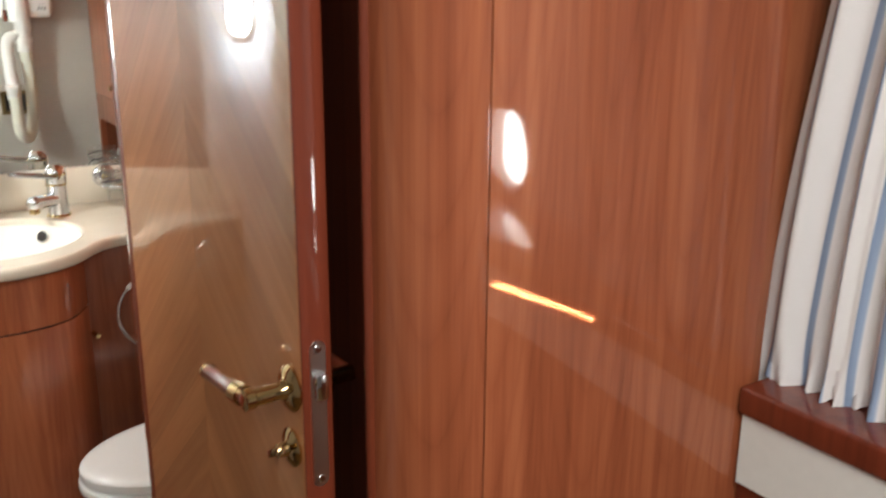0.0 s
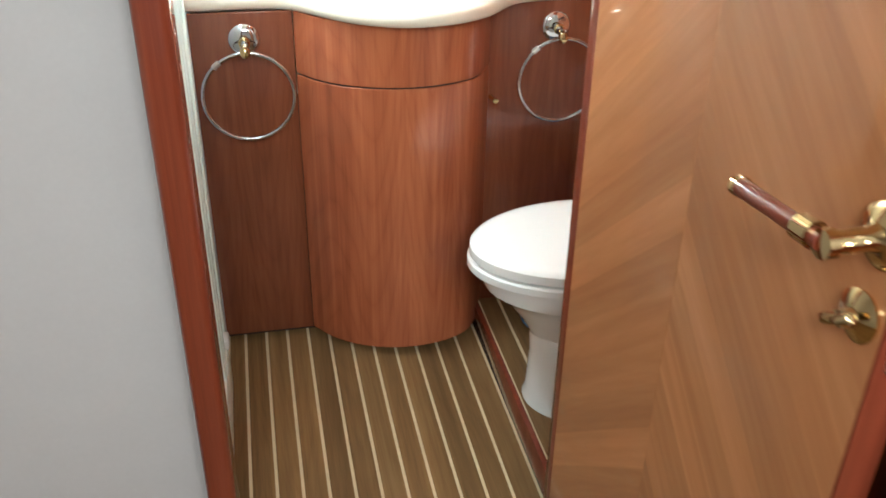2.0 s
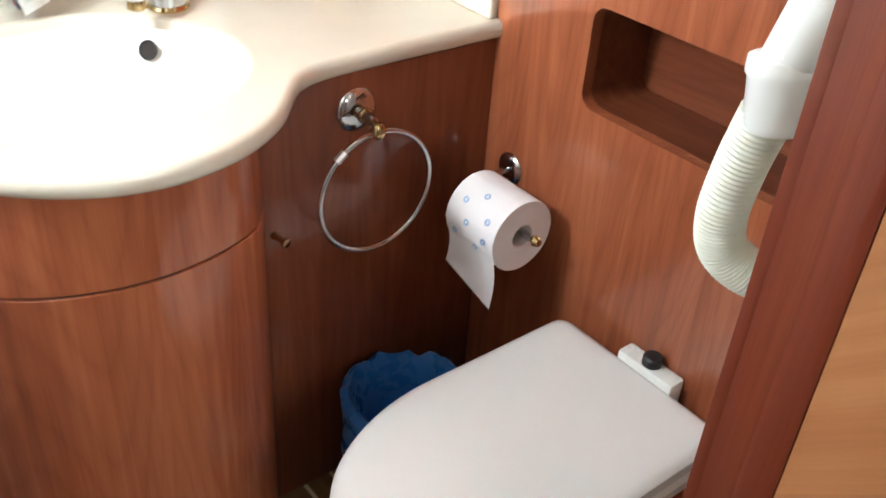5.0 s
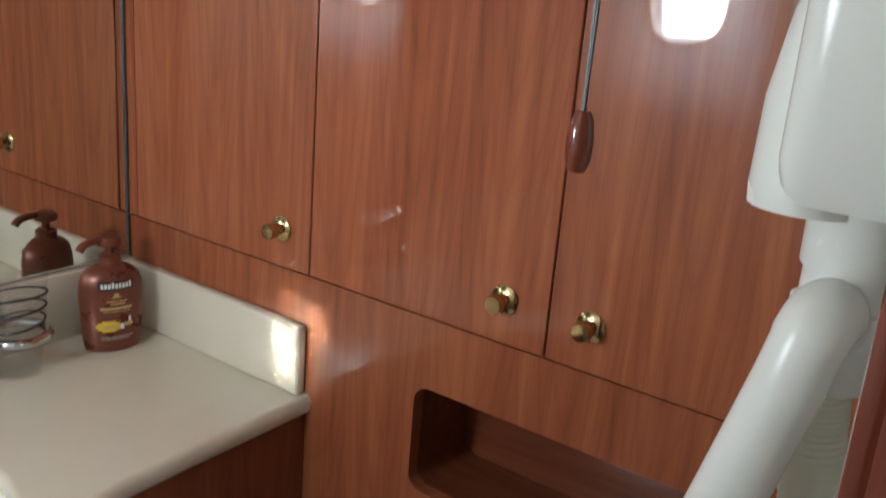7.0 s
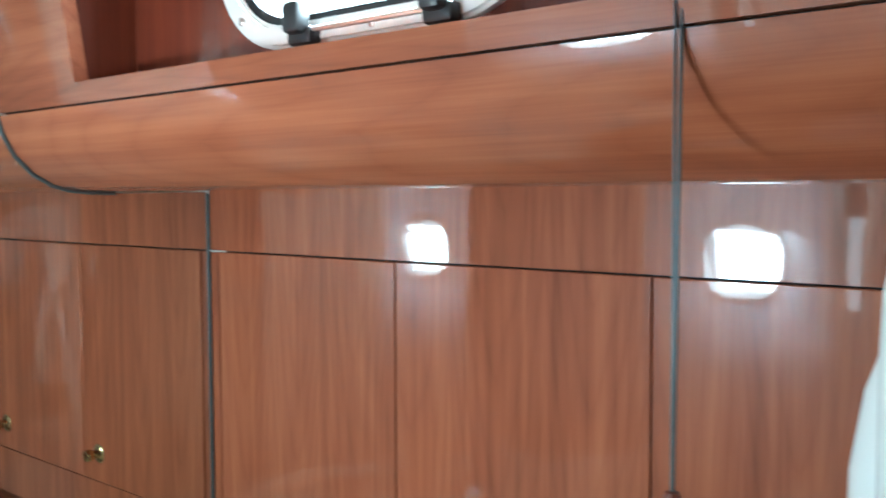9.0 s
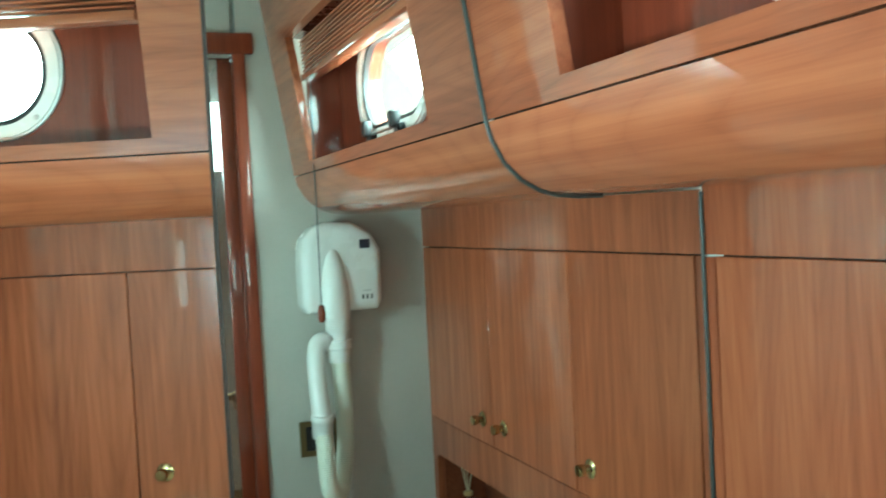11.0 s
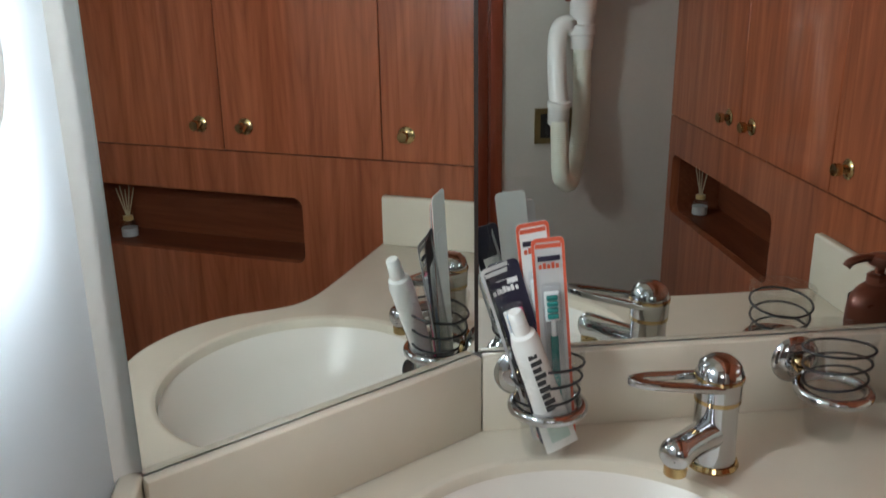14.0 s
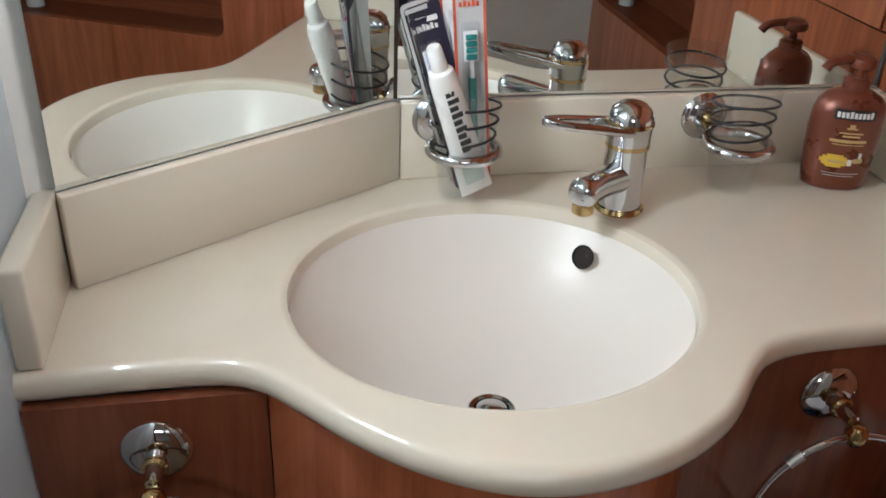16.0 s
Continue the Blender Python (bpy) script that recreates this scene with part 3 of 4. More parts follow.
def striped_cloth():
    m, n, l, bs = mat("striped_curtain_cloth")
    uvn = n.new("ShaderNodeUVMap")
    sep = n.new("ShaderNodeSeparateXYZ")
    l.new(uvn.outputs[0], sep.inputs[0])
    mul = n.new("ShaderNodeMath")
    mul.operation, mul.inputs[1].default_value = "MULTIPLY", 14.0
    l.new(sep.outputs[0], mul.inputs[0])
    fr = n.new("ShaderNodeMath")
    fr.operation = "FRACT"
    l.new(mul.outputs[0], fr.inputs[0])
    ramp = n.new("ShaderNodeValToRGB")
    e = ramp.color_ramp.elements
    e[0].position, e[0].color = 0.0, (0.74, 0.71, 0.70, 1)
    e[1].position, e[1].color = 0.62, (0.20, 0.27, 0.40, 1)
    k = e.new(0.56)
    k.color = (0.74, 0.71, 0.70, 1)
    k = e.new(0.80)
    k.color = (0.30, 0.38, 0.52, 1)
    k = e.new(0.86)
    k.color = (0.74, 0.71, 0.70, 1)
    l.new(fr.outputs[0], ramp.inputs[0])
    nz = n.new("ShaderNodeTexNoise")
    nz.inputs["Scale"].default_value = 700
    tc = n.new("ShaderNodeTexCoord")
    l.new(tc.outputs["Object"], nz.inputs["Vector"])
    bp = n.new("ShaderNodeBump")
    bp.inputs["Strength"].default_value, bp.inputs["Distance"].default_value = 0.3, 0.001
    l.new(nz.outputs[0], bp.inputs["Height"])
    l.new(bp.outputs[0], bs.inputs["Normal"])
    l.new(ramp.outputs[0], bs.inputs["Base Color"])
    bs.inputs["Roughness"].default_value = 0.9
    return m


tagged(to_ob("curtain", curtain_mesh(), striped_cloth()), "white curtain with blue stripes hanging to the berth ledge", "curtain")

# teak planks with pale caulking
planks = structure("plank_floor", box(LEFT_X - 0.004, -0.426, -1.36, -0.30, -0.012, -0.0015), HOLLY, "pale caulked seams of the teak sole", "floor")
xs = [LEFT_X + 0.004] + [-1.000 + 0.0516 * k for k in range(11)] + [-0.429]
for a, c in zip(xs, xs[1:]):
    part("plank", box(a + 0.0033, c - 0.0033, -1.355, -0.30, -0.010, 0.0, 0.0008, 1), TEAK, planks)
structure("cabin_floor", box(-2.55, 0.30, -4.35, -1.361, -0.012, 0.0), TEAK, "teak cabin sole", "floor")

# ---- counter and basin ----
CT, CTH = 0.85, 0.030
EDGE = spline([(0.018, -0.403), (0.0, -0.403), (-0.10, -0.403), (-0.22, -0.403), (-0.302, -0.406), (-0.346, -0.418), (-0.377, -0.443), (-0.432, -0.504), (-0.502, -0.545), (-0.580, -0.561), (-0.646, -0.552), (-0.708, -0.521), (-0.762, -0.476), (-0.807, -0.426), (-0.840, -0.394), (-0.875, -0.381), (-0.940, -0.379), (-1.040, -0.381), (-1.065, -0.381)], 6)
EDGE = [(p.x, p.y) for p in EDGE]
BC, BR = (-0.595, -0.280), 0.197
# counter: a ring of faces from the basin hole out to the edge
hole = [(BC[0] + 0.2140 * math.cos(2 * math.pi * k / 72), BC[1] + BR * math.sin(2 * math.pi * k / 72)) for k in range(72)]
OUTLINE = EDGE + [(-1.065, -0.235), (SX, 0.002), (-0.3, 0.0), (0.018, 0.0), (0.018, -0.2)]


def ray_to(outline, c, d):
    best = 1e9
    for i in range(len(outline)):
        p, q = Vector(outline[i]), Vector(outline[(i + 1) % len(outline)])
        e, w = q - p, p - c
        den = d.x * e.y - d.y * e.x
        if abs(den) < 1e-12:
            continue
        s, u = (w.x * e.y - w.y * e.x) / den, (w.x * d.y - w.y * d.x) / den
        if s > 0 and -1e-6 <= u <= 1 + 1e-6:
            best = min(best, s)
    return c + d * best


def counter_mesh():
    c = Vector(BC)
    angs = sorted({round(math.atan2(p[1] - c.y, p[0] - c.x), 5) for p in OUTLINE} | {round(-math.pi + 2 * math.pi * k / 72, 5) for k in range(72)})
    out = [ray_to(OUTLINE, c, Vector((math.cos(a), math.sin(a)))) for a in angs]
    b = bmesh.new()
    r = 0.011

    def ring(points, z):
        return [b.verts.new((p.x, p.y, z)) for p in points]

    def rim(k):
        return [c + Vector((0.2140 * k * math.cos(a), BR * k * math.sin(a))) for a in angs]

    def inset(d):
        res = []
        for i, p in enumerate(out):
            t = (out[(i + 1) % len(out)] - out[i - 1]).normalized()
            front = p.y < -0.36 and -1.0645 < p.x < 0.0175
            if front:
                res.append(p + Vector((-t.y, t.x)) * d)
            else:
                res.append(Vector((p.x, max(p.y, (-0.403 if p.x > -0.5 else -0.381) + d))))
        return res

    rings = [ring(rim(0.985), CT - 0.030), ring(rim(0.985), CT - 0.009), ring(rim(0.995), CT - 0.003), ring(rim(1.02), CT), ring(rim(1.035), CT), ring(inset(r + 0.003), CT), ring(inset(r), CT)]
    for k in range(1, 9):
        a = math.pi * k / 8
        rings.append(ring(inset(r * (1 - math.sin(a))), CT - CTH / 2 + CTH / 2 * math.cos(a)))
    rings.append(ring(rim(1.02), CT - CTH))
    n = len(angs)
    for p, q in zip(rings, rings[1:]):
        for i in range(n):
            b.faces.new((p[i], p[(i + 1) % n], q[(i + 1) % n], q[i]))
    return b


worktop = tagged(to_ob("worktop", counter_mesh(), CREAM), "cream solid-surface vanity top with a bowed front", "worktop")
SH = CT + 0.103
b = box(SX + 0.006, -0.0, -0.016, 0.0, CT, SH, 0.003)
splash = tagged(to_ob("backsplash", b, CREAM), "low cream splashback under the mirror", "backsplash")
part("end_board", box(-0.018, 0.0, -0.392, -0.017, CT, SH, 0.005, 3), CREAM, splash)
part("side_board", moved(box(0.003, ml, 0.0, 0.016, CT, SH, 0.003), LEFTM), CREAM, splash)
part("end_board", box(-1.043, -1.019, -0.372, -0.216, CT, SH, 0.005, 3), CREAM, splash)

# mirrors
mz0, mz1 = SH + 0.001, 1.98
b = bmesh.new()
prof = [(-0.004, mz0), (-0.004, 1.549), (-0.15, 1.547)] + [(x - 0.001, z - 0.001) for x, z in OVER[2:]] + [(face_at(1.9) - 0.002, 1.9), (face_at(mz1) - 0.002, mz1), (SX + 0.003, mz1), (SX + 0.003, mz0)]
mirror = tagged(to_ob("mirror", prism([(x, z) for x, z in prof], -0.0005, 0.006, axis="y"), MIRROR), "large frameless mirror above the wash basin", "mirror")
mirror_side = tagged(to_ob("mirror", moved(box(0.003, ml - 0.002, -0.004, 0.001, mz0, mz1), LEFTM), MIRROR), "narrow slanting side mirror above the wash basin", "mirror")
part("edge_seal", box(SX - 0.0015, SX + 0.003, -0.0025, 0.002, mz0, mz1), GAP, mirror, "dark joint between the mirrors")

seal = [(-0.003, -0.002, mz0), (-0.003, -0.002, 1.20), (-0.003, -0.002, 1.546)]
part("edge_seal", tube(seal, 0.0022, 8), SEAL, mirror, "dark sealant bead")
seal = [(-0.16, -0.002, 1.5465)] + [(x - 0.001, -0.002, z - 0.002) for x, z in OVER[2:]] + [(face_at(z) - 0.002, -0.002, z) for z in (1.70, 1.80, 1.90, 1.98)]
part("edge_seal", tube(seal, 0.0026, 8), SEAL, mirror, "dark sealant bead")

# basin
def basin_mesh():
    b = bmesh.new()
    prof = spline([(1.0, 0.014, 0), (0.975, 0.020, 0), (0.90, 0.042, 0), (0.76, 0.082, 0), (0.55, 0.117, 0), (0.30, 0.137, 0), (0.125, 0.143, 0)], 4)
    rings = [[b.verts.new((BC[0] + 0.2140 * p.x * math.cos(2 * math.pi * j / 72), BC[1] + BR * p.x * math.sin(2 * math.pi * j / 72) - 0.030 * (p.y / 0.143) ** 2, CT - p.y)) for j in range(72)] for p in prof]
    for p, q in zip(rings, rings[1:]):
        for i in range(72):
            b.faces.new((p[i], p[(i + 1) % 72], q[(i + 1) % 72], q[i]))
    return b


basin = tagged(to_ob("wash_basin", basin_mesh(), BASIN), "round warm-white undermounted wash basin", "sink")

part("drain_ring", lathe([(0.026, -0.002), (0.027, 0.001), (0.025, 0.003), (0.020, 0.002), (0.019, -0.004)], 32, pose(BC[0], BC[1] - 0.030, CT - 0.142), close=False), CHROME, basin, "chrome drain ring")
part("plug", lathe([(0.0, 0.006), (0.010, 0.0055), (0.017, 0.003), (0.0185, 0.0), (0.0185, -0.006), (0, -0.006)], 32, pose(BC[0], BC[1] - 0.030, CT - 0.142)), CHROME, basin, "chrome waste plug")
om = look((-0.457, -0.1700, 0.8115), (-0.54, -0.238, 0.862))
part("overflow", lathe([(0.0138, 0.0005), (0.0145, 0.0025), (0.0132, 0.0036), (0.0116, 0.0028), (0.0110, 0.0016)], 28, om @ pose(0, 0, 0, 180, 0, 0), close=False), BLACK, basin, "black rubber overflow ring")
part("overflow_hole", lathe([(0.0112, 0.0017), (0.0, 0.0015)], 28, om @ pose(0, 0, 0, 180, 0, 0), close=False), GAP, basin, "dark overflow hole")

# cabinet under the counter: flat wings and a bowed front
vanity = thing("vanity_cabinet", "cherry vanity cabinet with a bowed front under the worktop", "cabinet")


BOW = [(p.x, p.y) for p in spline([(-0.8295, -0.386, 0), (-0.787, -0.441, 0), (-0.736, -0.480, 0), (-0.680, -0.504, 0), (-0.620, -0.516, 0), (-0.560, -0.514, 0), (-0.500, -0.499, 0), (-0.450, -0.468, 0), (-0.4055, -0.396, 0)], 6)]


def bow(z0, z1, inset=0.0):
    """The bowed front: a curved board from wing to wing."""
    mid = Vector((-0.6175, -0.33))
    out = [Vector(p) + (mid - Vector(p)).normalized() * inset for p in BOW]
    inn = [p + (mid - p).normalized() * 0.014 for p in out]
    return prism([tuple(p) for p in out + inn[::-1]], z0, z1, bevel=0.001 if not inset else 0.0, seg=1)


TOPZ = CT - CTH - 0.001
part("drawer_front", bow(0.685, TOPZ), CHERRY, vanity)
part("curved_door", bow(0.022, 0.6815), CHERRY, vanity)
part("groove", bow(0.62, 0.74, 0.004), GAP, vanity)
# wings: the worktop's shade is in their wood colour
part("wing", box(-0.405, 0.0, -0.393, -0.378, 0.022, TOPZ, 0.001), SHADED_CHERRY, vanity)
part("wing", box(-1.043, -0.8305, -0.386, -0.371, 0.022, TOPZ, 0.001), SHADED_CHERRY, vanity)
part("back", box(-1.0, -0.1, -0.338, -0.335, 0.022, 0.62), GAP, vanity)
part("plinth", box(-1.04, -0.01, -0.36, -0.33, 0.0, 0.022), GAP, vanity)
part("knob", lathe([(0, 0), (0.006, 0), (0.006, 0.004), (0.0045, 0.006), (0.0045, 0.020), (0.0065, 0.022), (0.0065, 0.029), (0, 0.030)], 18, pose(-0.4035, -0.4115, 0.614, 90, 0, 10)), BRASS, vanity, "small brass knob")


def towel_ring(x, y, swing):
    t = thing("towel_ring", "chrome and brass towel ring on the cherry vanity", "towel ring", "towel rings on the vanity", (x, y, 0.763))
    fwd = pose(0, 0, 0, 90, 0, 0)
    part("rosette", lathe([(0, 0), (0.032, 0), (0.033, 0.002), (0.031, 0.005), (0.024, 0.009), (0.016, 0.011), (0, 0.012)], 36, fwd), CHROME, t)
    part("post", lathe([(0.0, 0.010), (0.010, 0.011), (0.0075, 0.020), (0.0085, 0.030), (0.0065, 0.046), (0, 0.047)], 24, fwd), CHROME, t)
    part("collar", lathe([(0.0095, 0.020), (0.012, 0.022), (0.012, 0.026), (0.0095, 0.028)], 24, fwd), BRASS, t, "brass collar")
    part("bead", lathe([(0, -0.013), (0.007, -0.011), (0.0115, -0.004), (0.0115, 0.004), (0.007, 0.011), (0, 0.013)], 24, pose(0, -0.055, -0.010)), BRASS, t, "brass bead")
    ringm = pose(0, -0.055, -0.012, 0, 0, swing)
    pts = [ringm @ Vector((0.094 * math.sin(2 * math.pi * k / 72), 0, -0.094 + 0.094 * math.cos(2 * math.pi * k / 72))) for k in range(72)]
    part("ring", tube(pts, 0.0042, 10, closed=True), CHROME, t)
    part("ring_clamp", tube(pts[-9:-6], 0.0062, 12), STEEL, t, "grey clamp on the ring")
    return t


towel_ring(-0.256, -0.3935, 0)
towel_ring(-0.933, -0.3865, 0)

# ---- toilet ----
toilet = thing("toilet", "white marine toilet with the lid closed", "toilet")


def oval(cx, cy, z, rx0, rx1, ry, n=40, p=2.0):
    """A D-shaped ring: front half reaches rx1 towards -x, back half rx0."""
    out = []
    for k in range(n):
        t = 2 * math.pi * k / n
        c, s = math.cos(t), math.sin(t)
        out.append((cx + (rx0 * c if c > 0 else rx1 * c), cy + ry * s, z))
    return out


def lid_ring(z, grow=0.0):
    """D shape: square back with rounded corners, straight sides, rounded nose."""
    cy, hw, xb, xs_, xn = -0.793, 0.158 + grow, -0.028 + grow, -0.30, -0.534 - grow
    out = [(xb - 0.022 + 0.022 * math.cos(radians(a)), cy - hw + 0.022 - 0.022 * math.sin(radians(a)), z) for a in (0, 22, 45, 68, 90)]
    for k in range(41):
        t = math.pi * k / 40
        out.append((xs_ + (xn - xs_) * math.sin(t) ** 1.1, cy - hw * math.cos(t), z))
    out += [(xb - 0.022 + 0.022 * math.cos(radians(a)), cy + hw - 0.022 + 0.022 * math.sin(radians(a)), z) for a in (90, 68, 45, 22, 0)]
    return out


def skin(rings, cap=True):
    b = bmesh.new()
    vs = [[b.verts.new(p) for p in r] for r in rings]
    n = len(vs[0])
    for p, q in zip(vs, vs[1:]):
        for i in range(n):
            b.faces.new((p[i], p[(i + 1) % n], q[(i + 1) % n], q[i]))
    if cap:
        b.faces.new(vs[0])
        b.faces.new(vs[-1])
    return b


part("lid", skin([lid_ring(0.430, -0.006), lid_ring(0.434, 0.0), lid_ring(0.452, 0.0), lid_ring(0.458, -0.005), lid_ring(0.461, -0.014), lid_ring(0.462, -0.03)]), WHITE, toilet)
part("seat", skin([lid_ring(0.406, -0.002), lid_ring(0.410, 0.004), lid_ring(0.424, 0.004), lid_ring(0.428, 0.0)]), WHITE, toilet)
part("bowl", skin([oval(-0.275, -0.788, z, a, c, r) for z, a, c, r in ((0.22, 0.14, 0.118, 0.099), (0.25, 0.148, 0.130, 0.106), (0.29, 0.16, 0.155, 0.120), (0.33, 0.175, 0.190, 0.137), (0.355, 0.185, 0.215, 0.150), (0.360, 0.188, 0.226, 0.154), (0.380, 0.192, 0.234, 0.157), (0.404, 0.195, 0.240, 0.158))]), WHITE, toilet)
part("pedestal", skin([oval(-0.275, -0.794, z, a, c, r) for z, a, c, r in ((0.0585, 0.16, 0.128, 0.108), (0.08, 0.155, 0.122, 0.102), (0.18, 0.145, 0.118, 0.098), (0.25, 0.145, 0.125, 0.104))]), WHITE, toilet)
part("hinge_block", box(-0.032, -0.001, -0.853, -0.752, 0.420, 0.472, 0.005), WHITE_PL, toilet)
part("hinge_cap", lathe([(0.0145, 0), (0.0145, 0.012), (0.012, 0.015), (0, 0.016)], 24, pose(-0.016, -0.803, 0.472)), BLACK, toilet, "black rubber cap")
step = structure("toilet_step", box(-0.411, 0.0, NEAR_Y, -0.34, -0.01, 0.0565), HOLLY, "raised caulked teak step under the toilet", "step")
for k in range(8):
    part("plank", box(-0.410 + 0.0525 * k + 0.0036, -0.410 + 0.0525 * (k + 1) - 0.0036 if k < 7 else -0.001, NEAR_Y + 0.002, -0.342, 0.05, 0.058, 0.0008, 1), TEAK, step)
structure("step_edge", box(-0.425, -0.4115, NEAR_Y, -0.345, -0.01, 0.064, 0.004), MAHOG, "mahogany edge of the toilet step", "trim")

# ---- small things ----
def faucet():
    f = thing("faucet", "chrome single-lever basin mixer with brass bands", "faucet", "", (-0.401, -0.120, CT))
    f.scale = (1.08, 1.08, 1.10)
    part("base_ring", lathe([(0.0, 0), (0.0280, 0), (0.0285, 0.002), (0.0265, 0.006), (0.0, 0.006)], 36), BRASS, f, "polished brass base ring")
    part("body", lathe([(0, 0.005), (0.0245, 0.006), (0.0232, 0.030), (0.0228, 0.074), (0.0245, 0.080), (0.0252, 0.100), (0, 0.100)], 40), CHROME, f)
    part("band", lathe([(0.0232, 0.0745), (0.0246, 0.0755), (0.0246, 0.0800), (0.0232, 0.0810)], 40), BRASS, f, "brass band")
    part("top_band", lathe([(0.0250, 0.0995), (0.0262, 0.1005), (0.0260, 0.1035), (0.0245, 0.1045)], 40), BRASS, f, "brass band")
    part("cap", lathe([(0.0248, 0.1040), (0.0246, 0.108), (0.0215, 0.1165), (0.0140, 0.1225), (0.006, 0.1245), (0, 0.1248)], 40), CHROME, f, "domed chrome cap")
    d = Vector((-0.074, -0.062, 0)).normalized()
    pts = [d * r + Vector((0, 0, z)) for r, z in ((0.008, 0.040), (0.030, 0.043), (0.060, 0.046), (0.078, 0.047), (0.085, 0.047), (0.0905, 0.0468), (0.0945, 0.0465), (0.0968, 0.0462))]
    part("spout", tube(pts, [0.0185, 0.0165, 0.0158, 0.0165, 0.0168, 0.0150, 0.0105, 0.003], 24), CHROME, f)
    part("aerator", lathe([(0.0105, 0.004), (0.0118, 0), (0.0118, -0.010), (0.0095, -0.012), (0, -0.012)], 24, pose(d.x * 0.081, d.y * 0.081, 0.034)), BRASS, f, "brass aerator")
    out = spline([(-0.006, -0.024, 0.096), (-0.045, -0.0195, 0.103), (-0.085, -0.0145, 0.110), (-0.106, -0.006, 0.1135), (-0.106, 0.006, 0.1135), (-0.085, 0.0145, 0.110), (-0.045, 0.0195, 0.103), (-0.006, 0.024, 0.096)], 6)
    inn = spline([(-0.018, -0.014, 0.098), (-0.045, -0.0105, 0.103), (-0.080, -0.0065, 0.109), (-0.0905, -0.002, 0.111), (-0.0905, 0.002, 0.111), (-0.080, 0.0065, 0.109), (-0.045, 0.0105, 0.103), (-0.018, 0.014, 0.098)], 6)
    b = bmesh.new()
    loops = [[b.verts.new((p.x, p.y, p.z + h)) for p in line] for h in (-0.0045, 0.0045) for line in (out, inn)]
    n = len(out)
    for i in range(n - 1):
        for p, q in ((0, 1), (2, 3), (0, 2), (1, 3)):
            b.faces.new((loops[p][i], loops[p][i + 1], loops[q][i + 1], loops[q][i]))
    for i in (0, n - 1):
        b.faces.new((loops[0][i], loops[1][i], loops[3][i], loops[2][i]))
    bmesh.ops.recalc_face_normals(b, faces=b.faces)
    bmesh.ops.bevel(b, geom=[e for e in b.edges if len(e.link_faces) == 2 and e.calc_face_angle(0) > 0.7], offset=0.0022, segments=3, profile=0.5, affect="EDGES")
    lever = part("lever", b, CHROME, f, "looped chrome lever")
    lever.rotation_euler = (0, 0, radians(12))
    return f


faucet()


def glass_cup(x, y, z):
    g = thing("tumbler", "clear glass tumbler with black spiral bands in a chrome holder", "glass", "tumblers at the basin", (x, y, z))
    part("glass", lathe([(0.0, 0.004), (0.026, 0.004), (0.0285, 0.012), (0.0412, 0.130), (0.0424, 0.137), (0.0434, 0.137), (0.0425, 0.128), (0.0300, 0.008), (0.028, 0.0), (0, 0.0)], 44), GLASS, g)
    for zz, tilt in ((0.074, 0.4), (0.094, 1.0), (0.114, 1.5)):
        r = 0.0296 + (zz - 0.008) / 0.129 * 0.0138
        part("band", tube([(r * math.cos(2 * math.pi * k / 48), r * math.sin(2 * math.pi * k / 48), zz + 0.006 * math.cos(2 * math.pi * k / 48 + tilt)) for k in range(48)], 0.0017, 6, closed=True), BLACK, g, "thin black band")
    h = thing("tumbler_holder", "chrome wall ring holding a glass tumbler", "holder", "tumbler holders", (x, y, z))
    part("ring", tube([(0.0405 * math.cos(2 * math.pi * k / 48), 0.0405 * math.sin(2 * math.pi * k / 48), 0.058) for k in range(48)], 0.0070, 14, closed=True), CHROME, h)
    part("arm", tube([(-0.016, 0.036, 0.060), (-0.020, 0.046, 0.068), (-0.022, 0.062, 0.072)], 0.007, 12), CHROME, h)
    part("rosette", lathe([(0, 0), (0.031, 0), (0.032, 0.002), (0.029, 0.007), (0.018, 0.012), (0, 0.014)], 36, pose(-0.022, -y - 0.016, 0.074, 90, 0, 0)), CHROME, h)
    part("collar", lathe([(0.0085, 0.014), (0.0105, 0.016), (0.0105, 0.020), (0.0085, 0.022)], 24, pose(-0.022, -y - 0.016, 0.074, 90, 0, 0)), BRASS, h, "brass collar")
    return g


glass_cup(-0.589, -0.076, 0.858)
glass_cup(-0.233, -0.075, 0.8505)

LABELS = {k: plain("print_" + k, c, 0.4, var=0.03) for k, c in {"black": (0.02, 0.02, 0.022), "white": (0.78, 0.78, 0.76), "gold": (0.55, 0.38, 0.16), "yellow": (0.72, 0.48, 0.05), "red": (0.58, 0.10, 0.05), "navy": (0.018, 0.016, 0.035), "pink": (0.75, 0.10, 0.22), "teal": (0.02, 0.22, 0.20), "blue": (0.36, 0.50, 0.72), "mint": (0.42, 0.52, 0.46), "ash": (0.50, 0.50, 0.49)}.items()}
COPPER = plain("copper_brown_plastic", (0.175, 0.050, 0.028), 0.28, metal=0.3, var=0.06)
BLISTER = glass_material("clear_blister", (0.95, 0.96, 0.97), 0.12)


